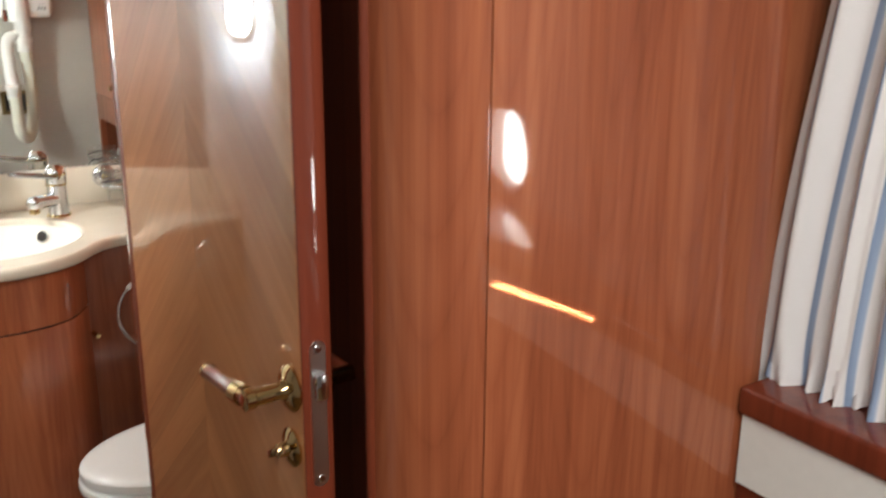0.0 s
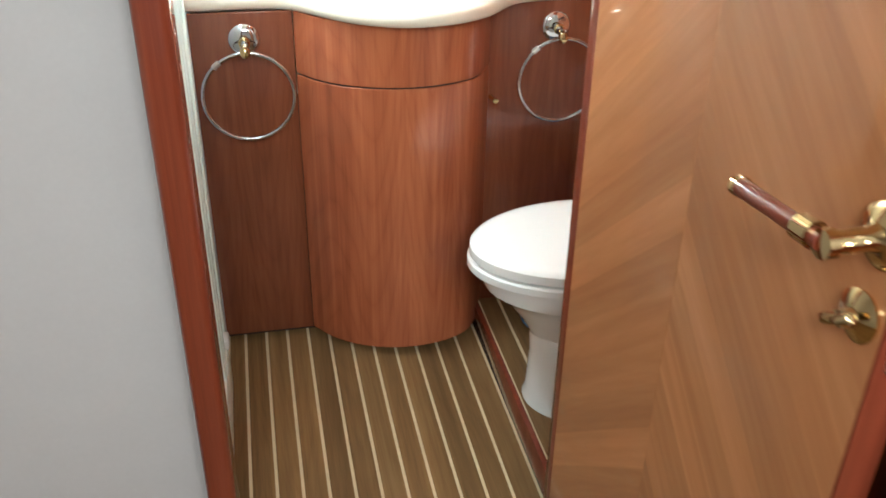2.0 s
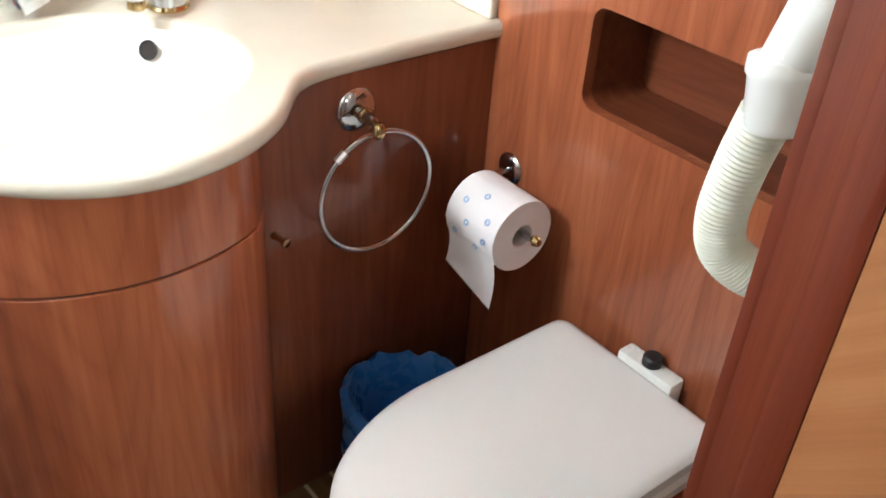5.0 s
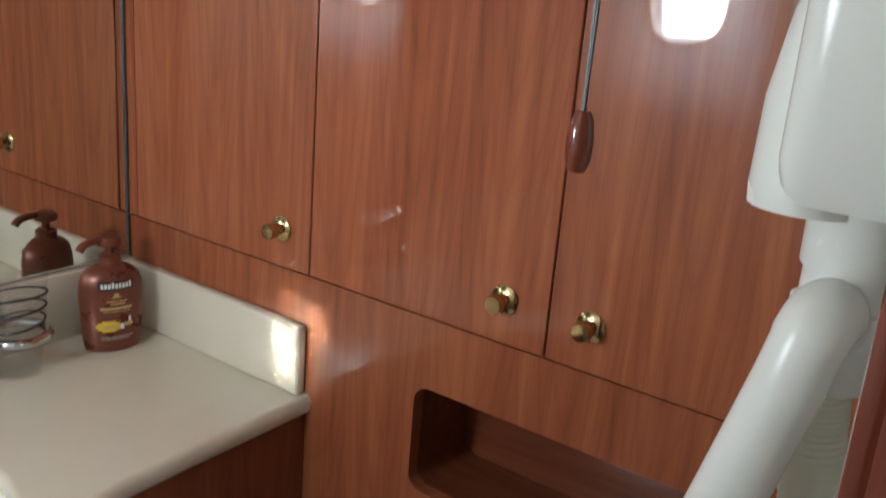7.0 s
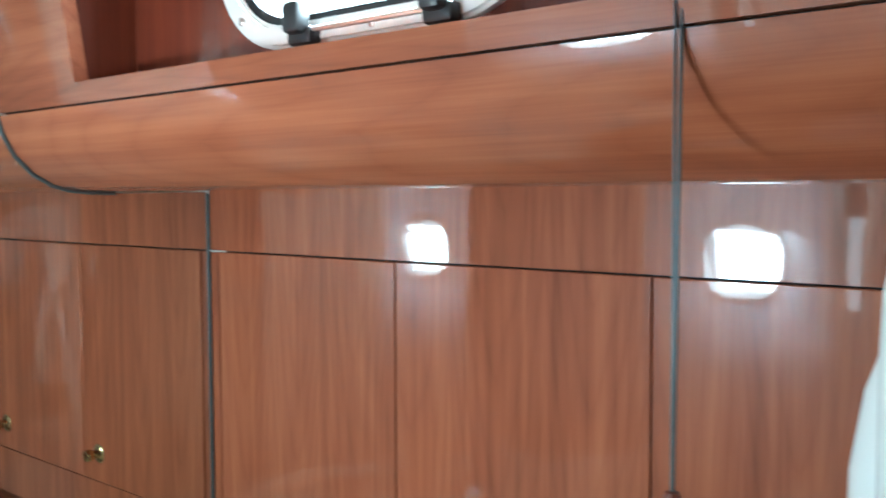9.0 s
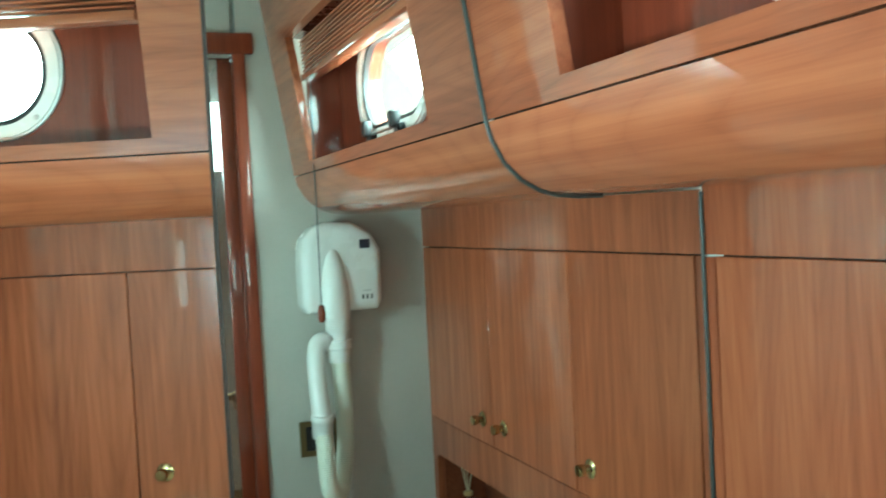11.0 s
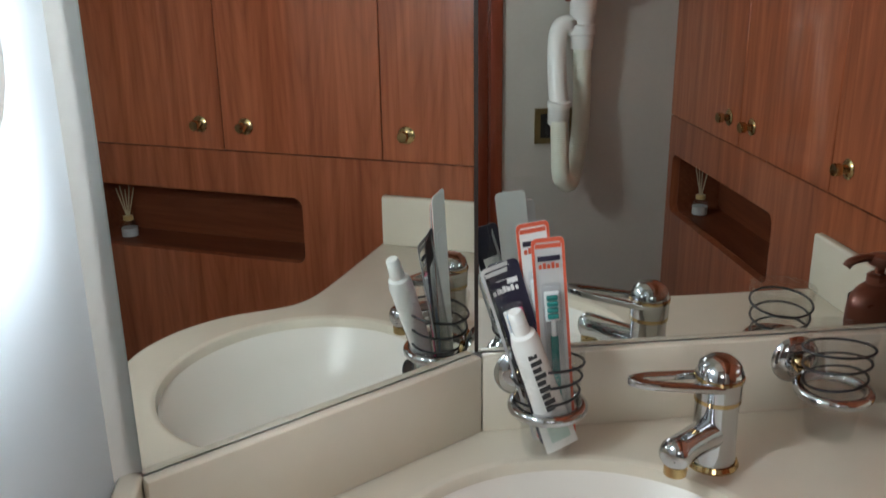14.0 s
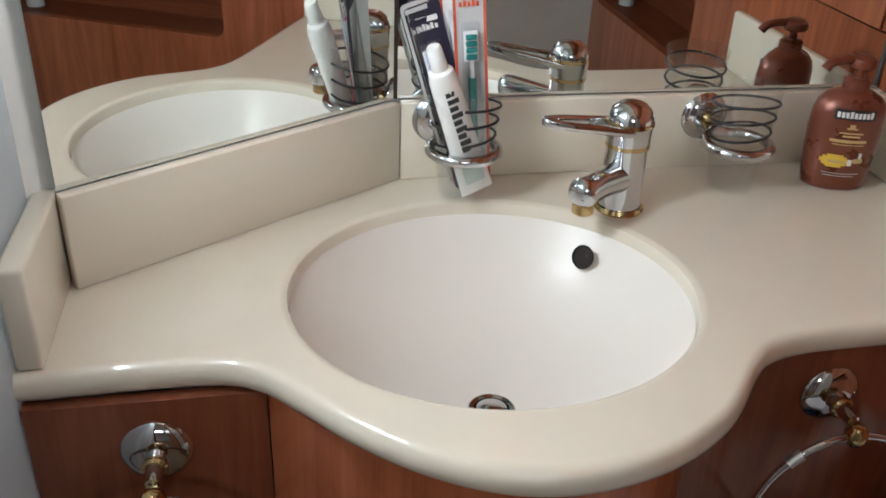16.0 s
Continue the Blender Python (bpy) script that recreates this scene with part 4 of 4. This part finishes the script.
def soap():
    s = thing("soap_dispenser", "copper-brown liquid soap bottle with a pump top", "soap bottle", "", (-0.092, -0.082, CT), -18)
    s.scale = (0.97, 0.97, 0.87)

    def ell(z, a, c):
        return [(a * math.cos(2 * math.pi * k / 40), c * math.sin(2 * math.pi * k / 40), z) for k in range(40)]

    part("bottle", skin([ell(0.0, 0.036, 0.022), ell(0.003, 0.0405, 0.0255), ell(0.02, 0.0430, 0.0280), ell(0.06, 0.0462, 0.0305), ell(0.095, 0.0475, 0.0310), ell(0.118, 0.0462, 0.0300), ell(0.132, 0.0425, 0.0275), ell(0.142, 0.0345, 0.0235), ell(0.148, 0.0240, 0.0190), ell(0.151, 0.0165, 0.0155)]), COPPER, s)
    part("collar", lathe([(0.0165, 0.149), (0.0165, 0.164), (0.012, 0.168), (0, 0.168)], 28), COPPER, s)
    part("pump_stem", lathe([(0.0065, 0.166), (0.0065, 0.184), (0, 0.184)], 16), COPPER, s)
    b = lathe([(0, 0.182), (0.017, 0.183), (0.019, 0.188), (0.017, 0.196), (0.010, 0.200), (0, 0.200)], 28)
    b = tube(spline([(0, 0, 0.192), (-0.022, -0.008, 0.194), (-0.040, -0.014, 0.190), (-0.048, -0.017, 0.181)], 5), 0.0065, 12, bm=b)
    part("pump_head", b, COPPER, s)

    def lab(x0, x1, z0, z1, m, name, out=0.0):
        """A printed patch that follows the bowed front."""
        b = bmesh.new()
        vs = []
        for i in range(7):
            x = x0 + (x1 - x0) * i / 6
            for z in (z0, z1):
                a, c = 0.0475 - 0.0018 * abs(z - 0.09) / 0.035, 0.0312 - 0.0010 * abs(z - 0.09) / 0.035
                vs.append(b.verts.new((x, -c * math.sqrt(max(0, 1 - (x / a) ** 2)) - 0.0012 - out, z)))
        for i in range(6):
            b.faces.new((vs[2 * i], vs[2 * i + 2], vs[2 * i + 3], vs[2 * i + 1]))
        bmesh.ops.solidify(b, geom=b.faces[:], thickness=0.0005)
        return part(name, b, m, s)

    lab(-0.0255, 0.0255, 0.1135, 0.1290, LABELS["black"], "label", 0.0002)
    for k in range(9):
        lab(-0.0225 + 0.0051 * k, -0.0187 + 0.0051 * k, 0.1170, 0.1250 + 0.0020 * (k in (3, 8)), LABELS["white"], "lettering", 0.0008)
    lab(-0.007, 0.007, 0.100, 0.1025, LABELS["gold"], "emblem")
    lab(-0.004, 0.003, 0.1025, 0.108, LABELS["gold"], "emblem")
    lab(-0.015, 0.015, 0.093, 0.0952, LABELS["gold"], "lettering")
    lab(-0.010, 0.012, 0.088, 0.0908, LABELS["gold"], "lettering")
    lab(-0.024, 0.022, 0.0795, 0.0840, LABELS["gold"], "lettering")
    lab(-0.020, 0.020, 0.0755, 0.0768, LABELS["gold"], "lettering")
    for z0, z1, w in ((0.040, 0.043, 0.010), (0.043, 0.047, 0.015), (0.047, 0.053, 0.018), (0.053, 0.057, 0.015), (0.057, 0.060, 0.010)):
        lab(-0.012 - w, -0.012 + w, z0, z1, LABELS["yellow"], "picture")
    lab(-0.020, 0.000, 0.047, 0.0515, LABELS["gold"], "picture", 0.0005)
    lab(0.004, 0.010, 0.044, 0.054, LABELS["white"], "picture", 0.0005)
    lab(0.011, 0.024, 0.048, 0.055, LABELS["gold"], "picture")
    lab(0.017, 0.021, 0.055, 0.064, LABELS["white"], "picture")
    lab(-0.024, 0.024, 0.030, 0.0312, LABELS["ash"], "lettering")
    lab(-0.022, 0.018, 0.026, 0.0272, LABELS["ash"], "lettering")


soap()


def blister_pack(x, y, z, lean, turn, h, w, edge, inner, brush):
    p = thing("toothbrush_pack", "toothbrush in a printed blister pack standing in the tumbler", "toothbrush", "toothbrush packs", (x, y, z))
    m = pose(0, 0, 0, 0, lean, turn)
    part("card", moved(prism(rounded_rect(-w / 2, w / 2, 0, h, 0.006, 4), -0.0006, 0.0006, axis="y"), m), inner, p)
    part("border", moved(plate_with_hole(rounded_rect(-w / 2, w / 2, 0, h, 0.006, 4), rounded_rect(-w / 2 + 0.0032, w / 2 - 0.0032, 0.004, h - 0.005, 0.004, 4), -0.0011, -0.0007, "y"), m), edge, p)
    part("tab", moved(box(-w / 2 + 0.004, w / 2 - 0.004, -0.0012, -0.0007, h - 0.012, h - 0.007), m), edge, p)
    if inner is not BLISTER:
        part("print", moved(box(-w * 0.30, w * 0.30, 0.0007, 0.0011, h * 0.2, h * 0.82), m), LABELS["white"], p)
    part("lettering", moved(box(-w / 2 + 0.006, w / 2 - 0.006, -0.0018, -0.0013, h - 0.027, h - 0.021), m), LABELS["navy" if inner is not LABELS["navy"] else "white"], p)
    part("bubble", moved(box(-w * 0.30, w * 0.30, -0.011, -0.002, 0.01, h * 0.80, 0.004, 3), m), BLISTER, p)
    part("handle", moved(box(-0.0045, 0.0045, -0.008, -0.003, 0.012, h * 0.55, 0.002), m), brush, p)
    part("neck", moved(box(-0.0025, 0.0025, -0.007, -0.003, h * 0.54, h * 0.64, 0.001), m), LABELS["white"], p)
    head = part("head", moved(box(-0.0085, 0.0085, -0.007, -0.003, h * 0.62, h * 0.76, 0.0019, 3), m), LABELS["white"] if brush is not LABELS["pink"] else brush, p, "toothbrush head")
    for k in range(4):
        part("bristles", moved(box(-0.0062, 0.0062, -0.0105, -0.006, h * (0.635 + 0.029 * k), h * (0.657 + 0.029 * k), 0.001, 1), m), brush, head)
    for k in range(5):
        part("lettering", moved(box(-w * 0.32 + w * 0.13 * k, -w * 0.23 + w * 0.13 * k, -0.0019, -0.0013, h - 0.036, h - 0.031 + 0.002 * (k % 2)), m), edge if edge is not LABELS["navy"] else LABELS["white"], p)


blister_pack(-0.583, -0.060, 0.866, -17, 8, 0.236, 0.038, LABELS["ash"], BLISTER, LABELS["blue"])
blister_pack(-0.577, -0.074, 0.866, -16.5, -6, 0.238, 0.037, LABELS["navy"], LABELS["navy"], LABELS["pink"])
blister_pack(-0.579, -0.064, 0.866, -6.5, 4, 0.274, 0.038, LABELS["red"], LABELS["white"], LABELS["ash"])
blister_pack(-0.572, -0.078, 0.866, -5.0, -4, 0.258, 0.037, LABELS["red"], LABELS["ash"], LABELS["teal"])


def toothpaste():
    p = thing("toothpaste_tube", "white toothpaste tube with dark lettering standing in the tumbler", "toothpaste", "", (-0.573, -0.092, 0.868))
    m = pose(0, 0, 0, 5, -20, 8) @ Matrix.Diagonal((1, 1, 1.3, 1))

    def ell(z, a, c):
        return [m @ Vector((a * math.cos(2 * math.pi * k / 28), c * math.sin(2 * math.pi * k / 28), z)) for k in range(28)]

    part("tube", skin([ell(0.0, 0.0205, 0.0012), ell(0.03, 0.0195, 0.008), ell(0.08, 0.0175, 0.0135), ell(0.122, 0.0165, 0.0155), ell(0.130, 0.014, 0.0135), ell(0.133, 0.008, 0.008)]), WHITE_PL, p)
    part("cap", skin([ell(0.132, 0.0095, 0.0095), ell(0.134, 0.0098, 0.0098), ell(0.152, 0.0085, 0.0085), ell(0.154, 0.007, 0.007)]), WHITE_PL, p)
    for k in range(9):
        part("lettering", moved(box(-0.006, 0.004 + 0.003 * (k % 2), -0.0150, -0.0138, 0.052 + 0.0072 * k, 0.0565 + 0.0072 * k), m), LABELS["black"], p)
    part("stripe", moved(box(-0.012, 0.012, -0.0105, -0.0070, 0.015, 0.040, 0.001), m), LABELS["mint"], p)


toothpaste()


def paper_roll():
    h = thing("paper_holder", "chrome toilet paper holder on the cherry wall", "paper holder", "", (0, -0.455, 0.623))
    part("rosette", lathe([(0, 0), (0.026, 0), (0.027, 0.002), (0.024, 0.006), (0.013, 0.010), (0, 0.011)], 32, pose(0, 0, 0, 0, -90, 0)), CHROME, h)
    part("arm", tube(spline([(-0.008, 0, 0), (-0.045, 0, -0.002), (-0.070, -0.004, -0.012), (-0.076, -0.012, -0.028), (-0.076, -0.06, -0.031), (-0.076, -0.142, -0.031)], 6), 0.0055, 12), CHROME, h)
    part("end_bead", lathe([(0, -0.009), (0.006, -0.007), (0.009, 0), (0.006, 0.007), (0, 0.009)], 20, pose(-0.076, -0.146, -0.031, 90, 0, 0)), BRASS, h, "brass end bead")
    r = thing("toilet_roll", "white toilet roll with small blue prints, end hanging", "toilet paper", "", (-0.090, -0.586, 0.597))
    b = lathe([(0.019, 0), (0.0575, 0), (0.058, 0.002), (0.058, 0.106), (0.0575, 0.108), (0.019, 0.108), (0.019, 0)], 48, pose(0, 0, 0, -90, 0, 0), close=False)
    part("roll", b, PAPER, r)
    b = bmesh.new()
    grid = []
    for i in range(9):
        y = 0.108 * i / 8
        col = []
        for j in range(14):
            if j < 5:
                a = radians(100 + 20 * j)
                col.append(b.verts.new((0.059 * math.cos(a), y, 0.059 * math.sin(a))))
            else:
                t = (j - 4) / 9
                col.append(b.verts.new((-0.059 + 0.012 * math.sin(2.5 * t), y, -0.084 * t * (1.0 + 0.35 * (1 - y / 0.108)))))
        grid.append(col)
    for i in range(8):
        for j in range(13):
            b.faces.new((grid[i][j], grid[i + 1][j], grid[i + 1][j + 1], grid[i][j + 1]))
    bmesh.ops.solidify(b, geom=b.faces[:], thickness=0.0008)
    part("loose_end", b, PAPER, r)
    for y, a in ((0.022, 150), (0.060, 168), (0.035, 195), (0.078, 140), (0.082, 190), (0.018, 178), (0.05, 120)):
        t = radians(a)
        part("print", lathe([(0.0026, 0), (0.0052, 0.0), (0.0052, 0.0006), (0.0026, 0.0006), (0.0026, 0)], 14, Matrix.Translation((0.0602 * math.cos(t) - (0.0015 if a > 170 else 0), y, 0.0602 * math.sin(t))) @ pose(0, 0, 0, 0, 90 - a, 0), close=False), LABELS["blue"], r, "small pale blue print")


paper_roll()


def waste_bin():
    t = thing("waste_bin", "waste bin lined with a crumpled blue bag", "waste bin", "", (-0.232, -0.520, 0.058))
    t.scale = (1, 1, 0.92)
    part("bucket", lathe([(0, 0), (0.082, 0), (0.100, 0.262), (0.097, 0.262), (0.080, 0.004), (0, 0.004)], 36), WHITE_PL, t)
    b = bmesh.new()
    rings = []
    for rr, z in ((0.064, 0.06), (0.080, 0.20), (0.086, 0.262), (0.098, 0.280), (0.110, 0.268), (0.108, 0.235), (0.109, 0.19), (0.106, 0.12), (0.101, 0.05), (0.097, 0.012)):
        ring = []
        for k in range(72):
            a = 2 * math.pi * k / 72
            w = noise.noise(Vector((5 * math.cos(a), 5 * math.sin(a), 14 * z))) * 0.009
            ring.append(b.verts.new(((rr + w) * math.cos(a), (rr + w) * math.sin(a), z + 1.3 * w)))
        rings.append(ring)
    for p, q in zip(rings, rings[1:]):
        for k in range(72):
            b.faces.new((p[k], p[(k + 1) % 72], q[(k + 1) % 72], q[k]))
    part("bag", b, BLUEBAG, t, "crumpled blue plastic bag")


waste_bin()


def hair_dryer():
    d = thing("hair_dryer", "white wall-mounted hair dryer with hose and wand", "hair dryer", "", (0, 0, 0))
    x0, x1, y0, y1, z0, z1 = -0.336, -0.142, -1.047, NEAR_Y + 0.001, 1.318, 1.532
    prof = [(x0 + 0.012, z0), (x1 - 0.012, z0), (x1, z0 + 0.02), (x1 + 0.002, z1 - 0.07), (x1 - 0.02, z1 - 0.03), (-0.21, z1), (-0.27, z1), (x0 + 0.03, z1 - 0.012), (x0 + 0.006, z1 - 0.04), (x0, z1 - 0.08), (x0, z0 + 0.02)]
    part("housing", prism(prof, y1, y0, axis="y", bevel=0.022, seg=5), WHITE_PL, d)
    rings = []
    for z, a, c in ((1.305, 0.036, 0.034), (1.315, 0.0365, 0.035), (1.37, 0.034, 0.034), (1.42, 0.027, 0.026), (1.455, 0.017, 0.014), (1.475, 0.006, 0.002)):
        rings.append([(-0.262 + a * math.cos(2 * math.pi * k / 28), -1.053 + c * math.sin(2 * math.pi * k / 28), z) for k in range(28)])
    part("wand_cradle", skin(rings), WHITE_PL, d)
    part("badge", box(-0.196, -0.170, -1.0488, -1.0465, 1.466, 1.488), LABELS["navy"], d, "dark printed badge")
    for k in range(3):
        part("socket_mark", box(-0.196 + 0.011 * k, -0.191 + 0.011 * k, -1.0488, -1.0465, 1.345, 1.356), LABELS["black"], d)
    part("socket_mark", box(-0.192, -0.172, -1.0488, -1.0465, 1.364, 1.367), LABELS["ash"], d)
    n = pose(-0.250, -1.084, 0)
    part("neck", lathe([(0, 1.33), (0.031, 1.33), (0.030, 1.272), (0.027, 1.268), (0.027, 1.25), (0.031, 1.248), (0.032, 1.228), (0.027, 1.226), (0.0265, 1.195), (0, 1.195)], 32, n), WHITE_PL, d)
    part("clip", box(-0.284, -0.262, -1.092, -1.064, 1.240, 1.262, 0.004), STEEL, d, "small steel wand clip")
    wand = spline([(-0.268, -1.086, 1.240), (-0.286, -1.084, 1.249), (-0.303, -1.081, 1.240), (-0.311, -1.074, 1.205), (-0.313, -1.055, 1.13), (-0.311, -1.040, 1.075)], 8)
    rad = [0.0205] * 6 + [0.0222] * 12 + [0.0215] * 2 + [0.0215 + 0.0010 * k / 20 for k in range(len(wand) - 20)]
    part("wand", tube(wand, rad, 28), WHITE_PL, d)
    part("wand_collar", lathe([(0.0215, 0.020), (0.0266, 0.018), (0.0276, 0.010), (0.0276, 0.006), (0.0256, 0.003), (0.0245, -0.034), (0.0215, -0.038)], 36, pose(-0.311, -1.039, 1.064, -8, 0, 0)), WHITE_PL, d)
    path = spline([(-0.310, -1.034, 1.035), (-0.310, -1.024, 0.985), (-0.309, -1.019, 0.935), (-0.302, -1.026, 0.902), (-0.282, -1.050, 0.883), (-0.264, -1.078, 0.893), (-0.250, -1.098, 0.938), (-0.242, -1.102, 1.00), (-0.243, -1.094, 1.08), (-0.247, -1.084, 1.15), (-0.250, -1.080, 1.20)], 22)
    part("hose", tube(path, [0.0210 + 0.0005 * math.cos(k * math.pi) for k in range(len(path))], 24), HOSE, d, "ribbed ivory hose")


hair_dryer()


def socket():
    t = thing("socket_plate", "brass-framed black wall socket on the white wall", "socket", "", (-0.295, NEAR_Y, 1.005))
    part("frame", plate_with_hole(square_loop(-0.05, 0.05, -0.043, 0.043, rounded_rect(-0.036, 0.036, -0.030, 0.030, 0.003)), rounded_rect(-0.036, 0.036, -0.030, 0.030, 0.003), 0.0, 0.007, "y"), plain("aged_brass", (0.22, 0.16, 0.075), 0.35, metal=0.8), t)
    part("insert", box(-0.036, 0.036, 0.0, 0.004, -0.030, 0.030), BLACK, t)
    part("rocker", box(-0.022, 0.0, 0.004, 0.007, -0.022, 0.022, 0.002), BLACK, t)


socket()


def diffuser():
    t = thing("reed_diffuser", "small glass reed diffuser standing in the niche", "diffuser", "", (0.060, -1.068, 0.7835))
    part("bottle", lathe([(0, 0), (0.020, 0), (0.021, 0.003), (0.021, 0.030), (0.016, 0.036), (0.009, 0.038), (0.009, 0.046), (0, 0.046)], 24), GLASS, t)
    part("liquid", lathe([(0, 0.003), (0.0185, 0.003), (0.0185, 0.022), (0, 0.022)], 24), LABELS["ash"], t)
    part("collar", lathe([(0.010, 0.040), (0.0115, 0.041), (0.0115, 0.050), (0.009, 0.051)], 20), LABELS["gold"], t)
    for k in range(5):
        a = 1.3 * k
        part("reed", tube([(0, 0, 0.04), (0.016 * math.cos(a), 0.022 * math.sin(a), 0.118)], 0.0012, 6), HOLLY, t)


diffuser()


def door_furniture():
    f = DM @ pose(dl - 0.028, 0.0, 1.017, 90, 0, 0)
    handle = part("handle", lathe([(0, 0), (0.026, 0), (0.027, 0.003), (0.022, 0.007), (0.012, 0.010), (0.0095, 0.018), (0.0105, 0.030), (0.0095, 0.044), (0.012, 0.046), (0.012, 0.056), (0, 0.058)], 28, f), BRASS, door, "polished brass lever base")
    part("grip", tube([f @ Vector((-0.002, 0.0, 0.052)), f @ Vector((-0.06, -0.004, 0.054)), f @ Vector((-0.120, -0.012, 0.050))], [0.0085, 0.0080, 0.0088], 16), MAHOG, handle, "mahogany lever grip")
    part("grip_cap", tube([f @ Vector((-0.117, -0.0115, 0.050)), f @ Vector((-0.124, -0.0125, 0.0498))], 0.0098, 16), BRASS, handle)
    part("ferrule", tube([f @ Vector((-0.012, 0.0, 0.052)), f @ Vector((-0.030, -0.001, 0.053))], 0.0118, 16), BRASS, handle)
    g = DM @ pose(dl - 0.030, 0.0, 0.944, 90, 0, 0)
    lock = part("thumb_turn", lathe([(0, 0), (0.022, 0), (0.023, 0.003), (0.018, 0.006), (0.009, 0.009), (0.0075, 0.020), (0, 0.021)], 28, g), BRASS, door, "brass privacy lock rosette")
    part("turn", moved(box(-0.018, 0.018, -0.005, 0.005, 0.016, 0.026, 0.003), g @ pose(0, 0, 0, 0, 0, 30)), BRASS, lock)
    back = DM @ pose(dl - 0.028, 0.036, 1.017, -90, 0, 0)
    h2 = part("handle", lathe([(0, 0), (0.024, 0), (0.020, 0.006), (0.0095, 0.010), (0.0095, 0.040), (0, 0.041)], 24, back), BRASS, door)
    part("grip", tube([back @ Vector((0.0, 0.0, 0.036)), back @ Vector((-0.09, 0.0, 0.036))], 0.008, 14), MAHOG, h2)
    plate = part("latch_plate", moved(prism(rounded_rect(0.009, 0.027, 0.904, 1.078, 0.0088, 6), dl, dl + 0.0022, axis="x"), DM), STEEL, door, "brushed steel latch plate")
    part("bolt", moved(box(dl, dl + 0.013, 0.0105, 0.0255, 1.012, 1.042, 0.003), DM), CHROME, plate, "bright chrome bolt")
    for z in (0.913, 1.069):
        part("screw", moved(lathe([(0.0042, 0), (0.0042, 0.0012), (0, 0.0018)], 12, pose(dl + 0.0022, 0.018, z, 0, 90, 0)), DM), CHROME, plate)


door_furniture()

# ---- daylight ----
def glow_card(name, m, w, h, strength, label):
    mt, n, l, bs = mat(name)
    n.remove(bs)
    em = n.new("ShaderNodeEmission")
    em.inputs[0].default_value, em.inputs[1].default_value = (0.95, 0.98, 1.0, 1), strength
    l.new(em.outputs[0], n["Material Output"].inputs[0])
    b = bmesh.new()
    bmesh.ops.create_grid(b, x_segments=1, y_segments=1, size=0.5)
    for v in b.verts:
        v.co.x *= w
        v.co.y *= h
    return tagged(to_ob(name, moved(b, m), mt, smooth=False), label, "backdrop", kind="structure")


glow_card("backdrop", pose(0.10, -0.575, 1.80, 0, 90, 0), 0.52, 1.12, 9.0, "bright hazy sky outside the porthole")
glow_card("backdrop", pose(LEFT_X - 0.075, -0.46, 1.395, 0, 90, 0), 0.36, 0.30, 18.0, "bright hazy daylight outside the portlight")
glow_card("backdrop", pose(LEFT_X - 0.060, -0.672, 1.40, 0, 90, 0), 0.20, 0.05, 8.0, "bright hazy daylight beyond the shower screen")
glow_card("backdrop", pose(0.39, -3.01, 1.08, 0, 90, 0), 0.3, 0.36, 32.0, "bright hazy sky outside the cabin window")
area_lamp("porthole_daylight", look((-0.165, -0.575, 1.81), (-1.2, -0.65, 1.0)), 0.36, 0.15, 24, (0.95, 0.98, 1.0))
area_lamp("portlight_daylight", look((LEFT_X - 0.03, -0.46, 1.395), (0.0, -0.55, 1.0)), 0.16, 0.14, 10, (0.95, 0.98, 1.0))
# unseen fill lamp added under the closed ceiling to brighten the cabin side
area_lamp("cabin_fill_lamp", look((-0.75, -2.9, 2.05), (-0.45, -2.1, 0.5)), 1.0, 1.0, 42, (0.97, 0.98, 1.0))
# narrow lamps added in the portlight to throw bright stripes by the end board
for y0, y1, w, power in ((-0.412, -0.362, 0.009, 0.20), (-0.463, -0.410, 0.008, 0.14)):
    stripe_lamp = area_lamp("portlight_stripe_lamp", look((LEFT_X - 0.028, y0, 1.40), (0.0, y1, 0.925)), w, 0.10, power, (1.0, 0.88, 0.70))
    stripe_lamp.data.spread = radians(2.4)
# a thin lamp added at the cabin window draws the bright line across the wardrobe
A, B = Vector((-0.300, -1.929, 1.152)), Vector((-0.152, -1.941, 1.082))
W = Vector((0.292, -3.01, 1.12))
sliver = area_lamp("cabin_stripe_lamp", Matrix.Identity(4), (B - A).length * 0.96, 0.0035, 0.04, (1.0, 0.80, 0.52))
ahead = ((A + B) / 2 - W).normalized()
along = ((B - A) - ahead * (B - A).dot(ahead)).normalized()
sliver.matrix_world = Matrix.Translation(W) @ Matrix((along, (-ahead).cross(along), -ahead)).transposed().to_4x4()
sliver.data.spread = radians(0.4)
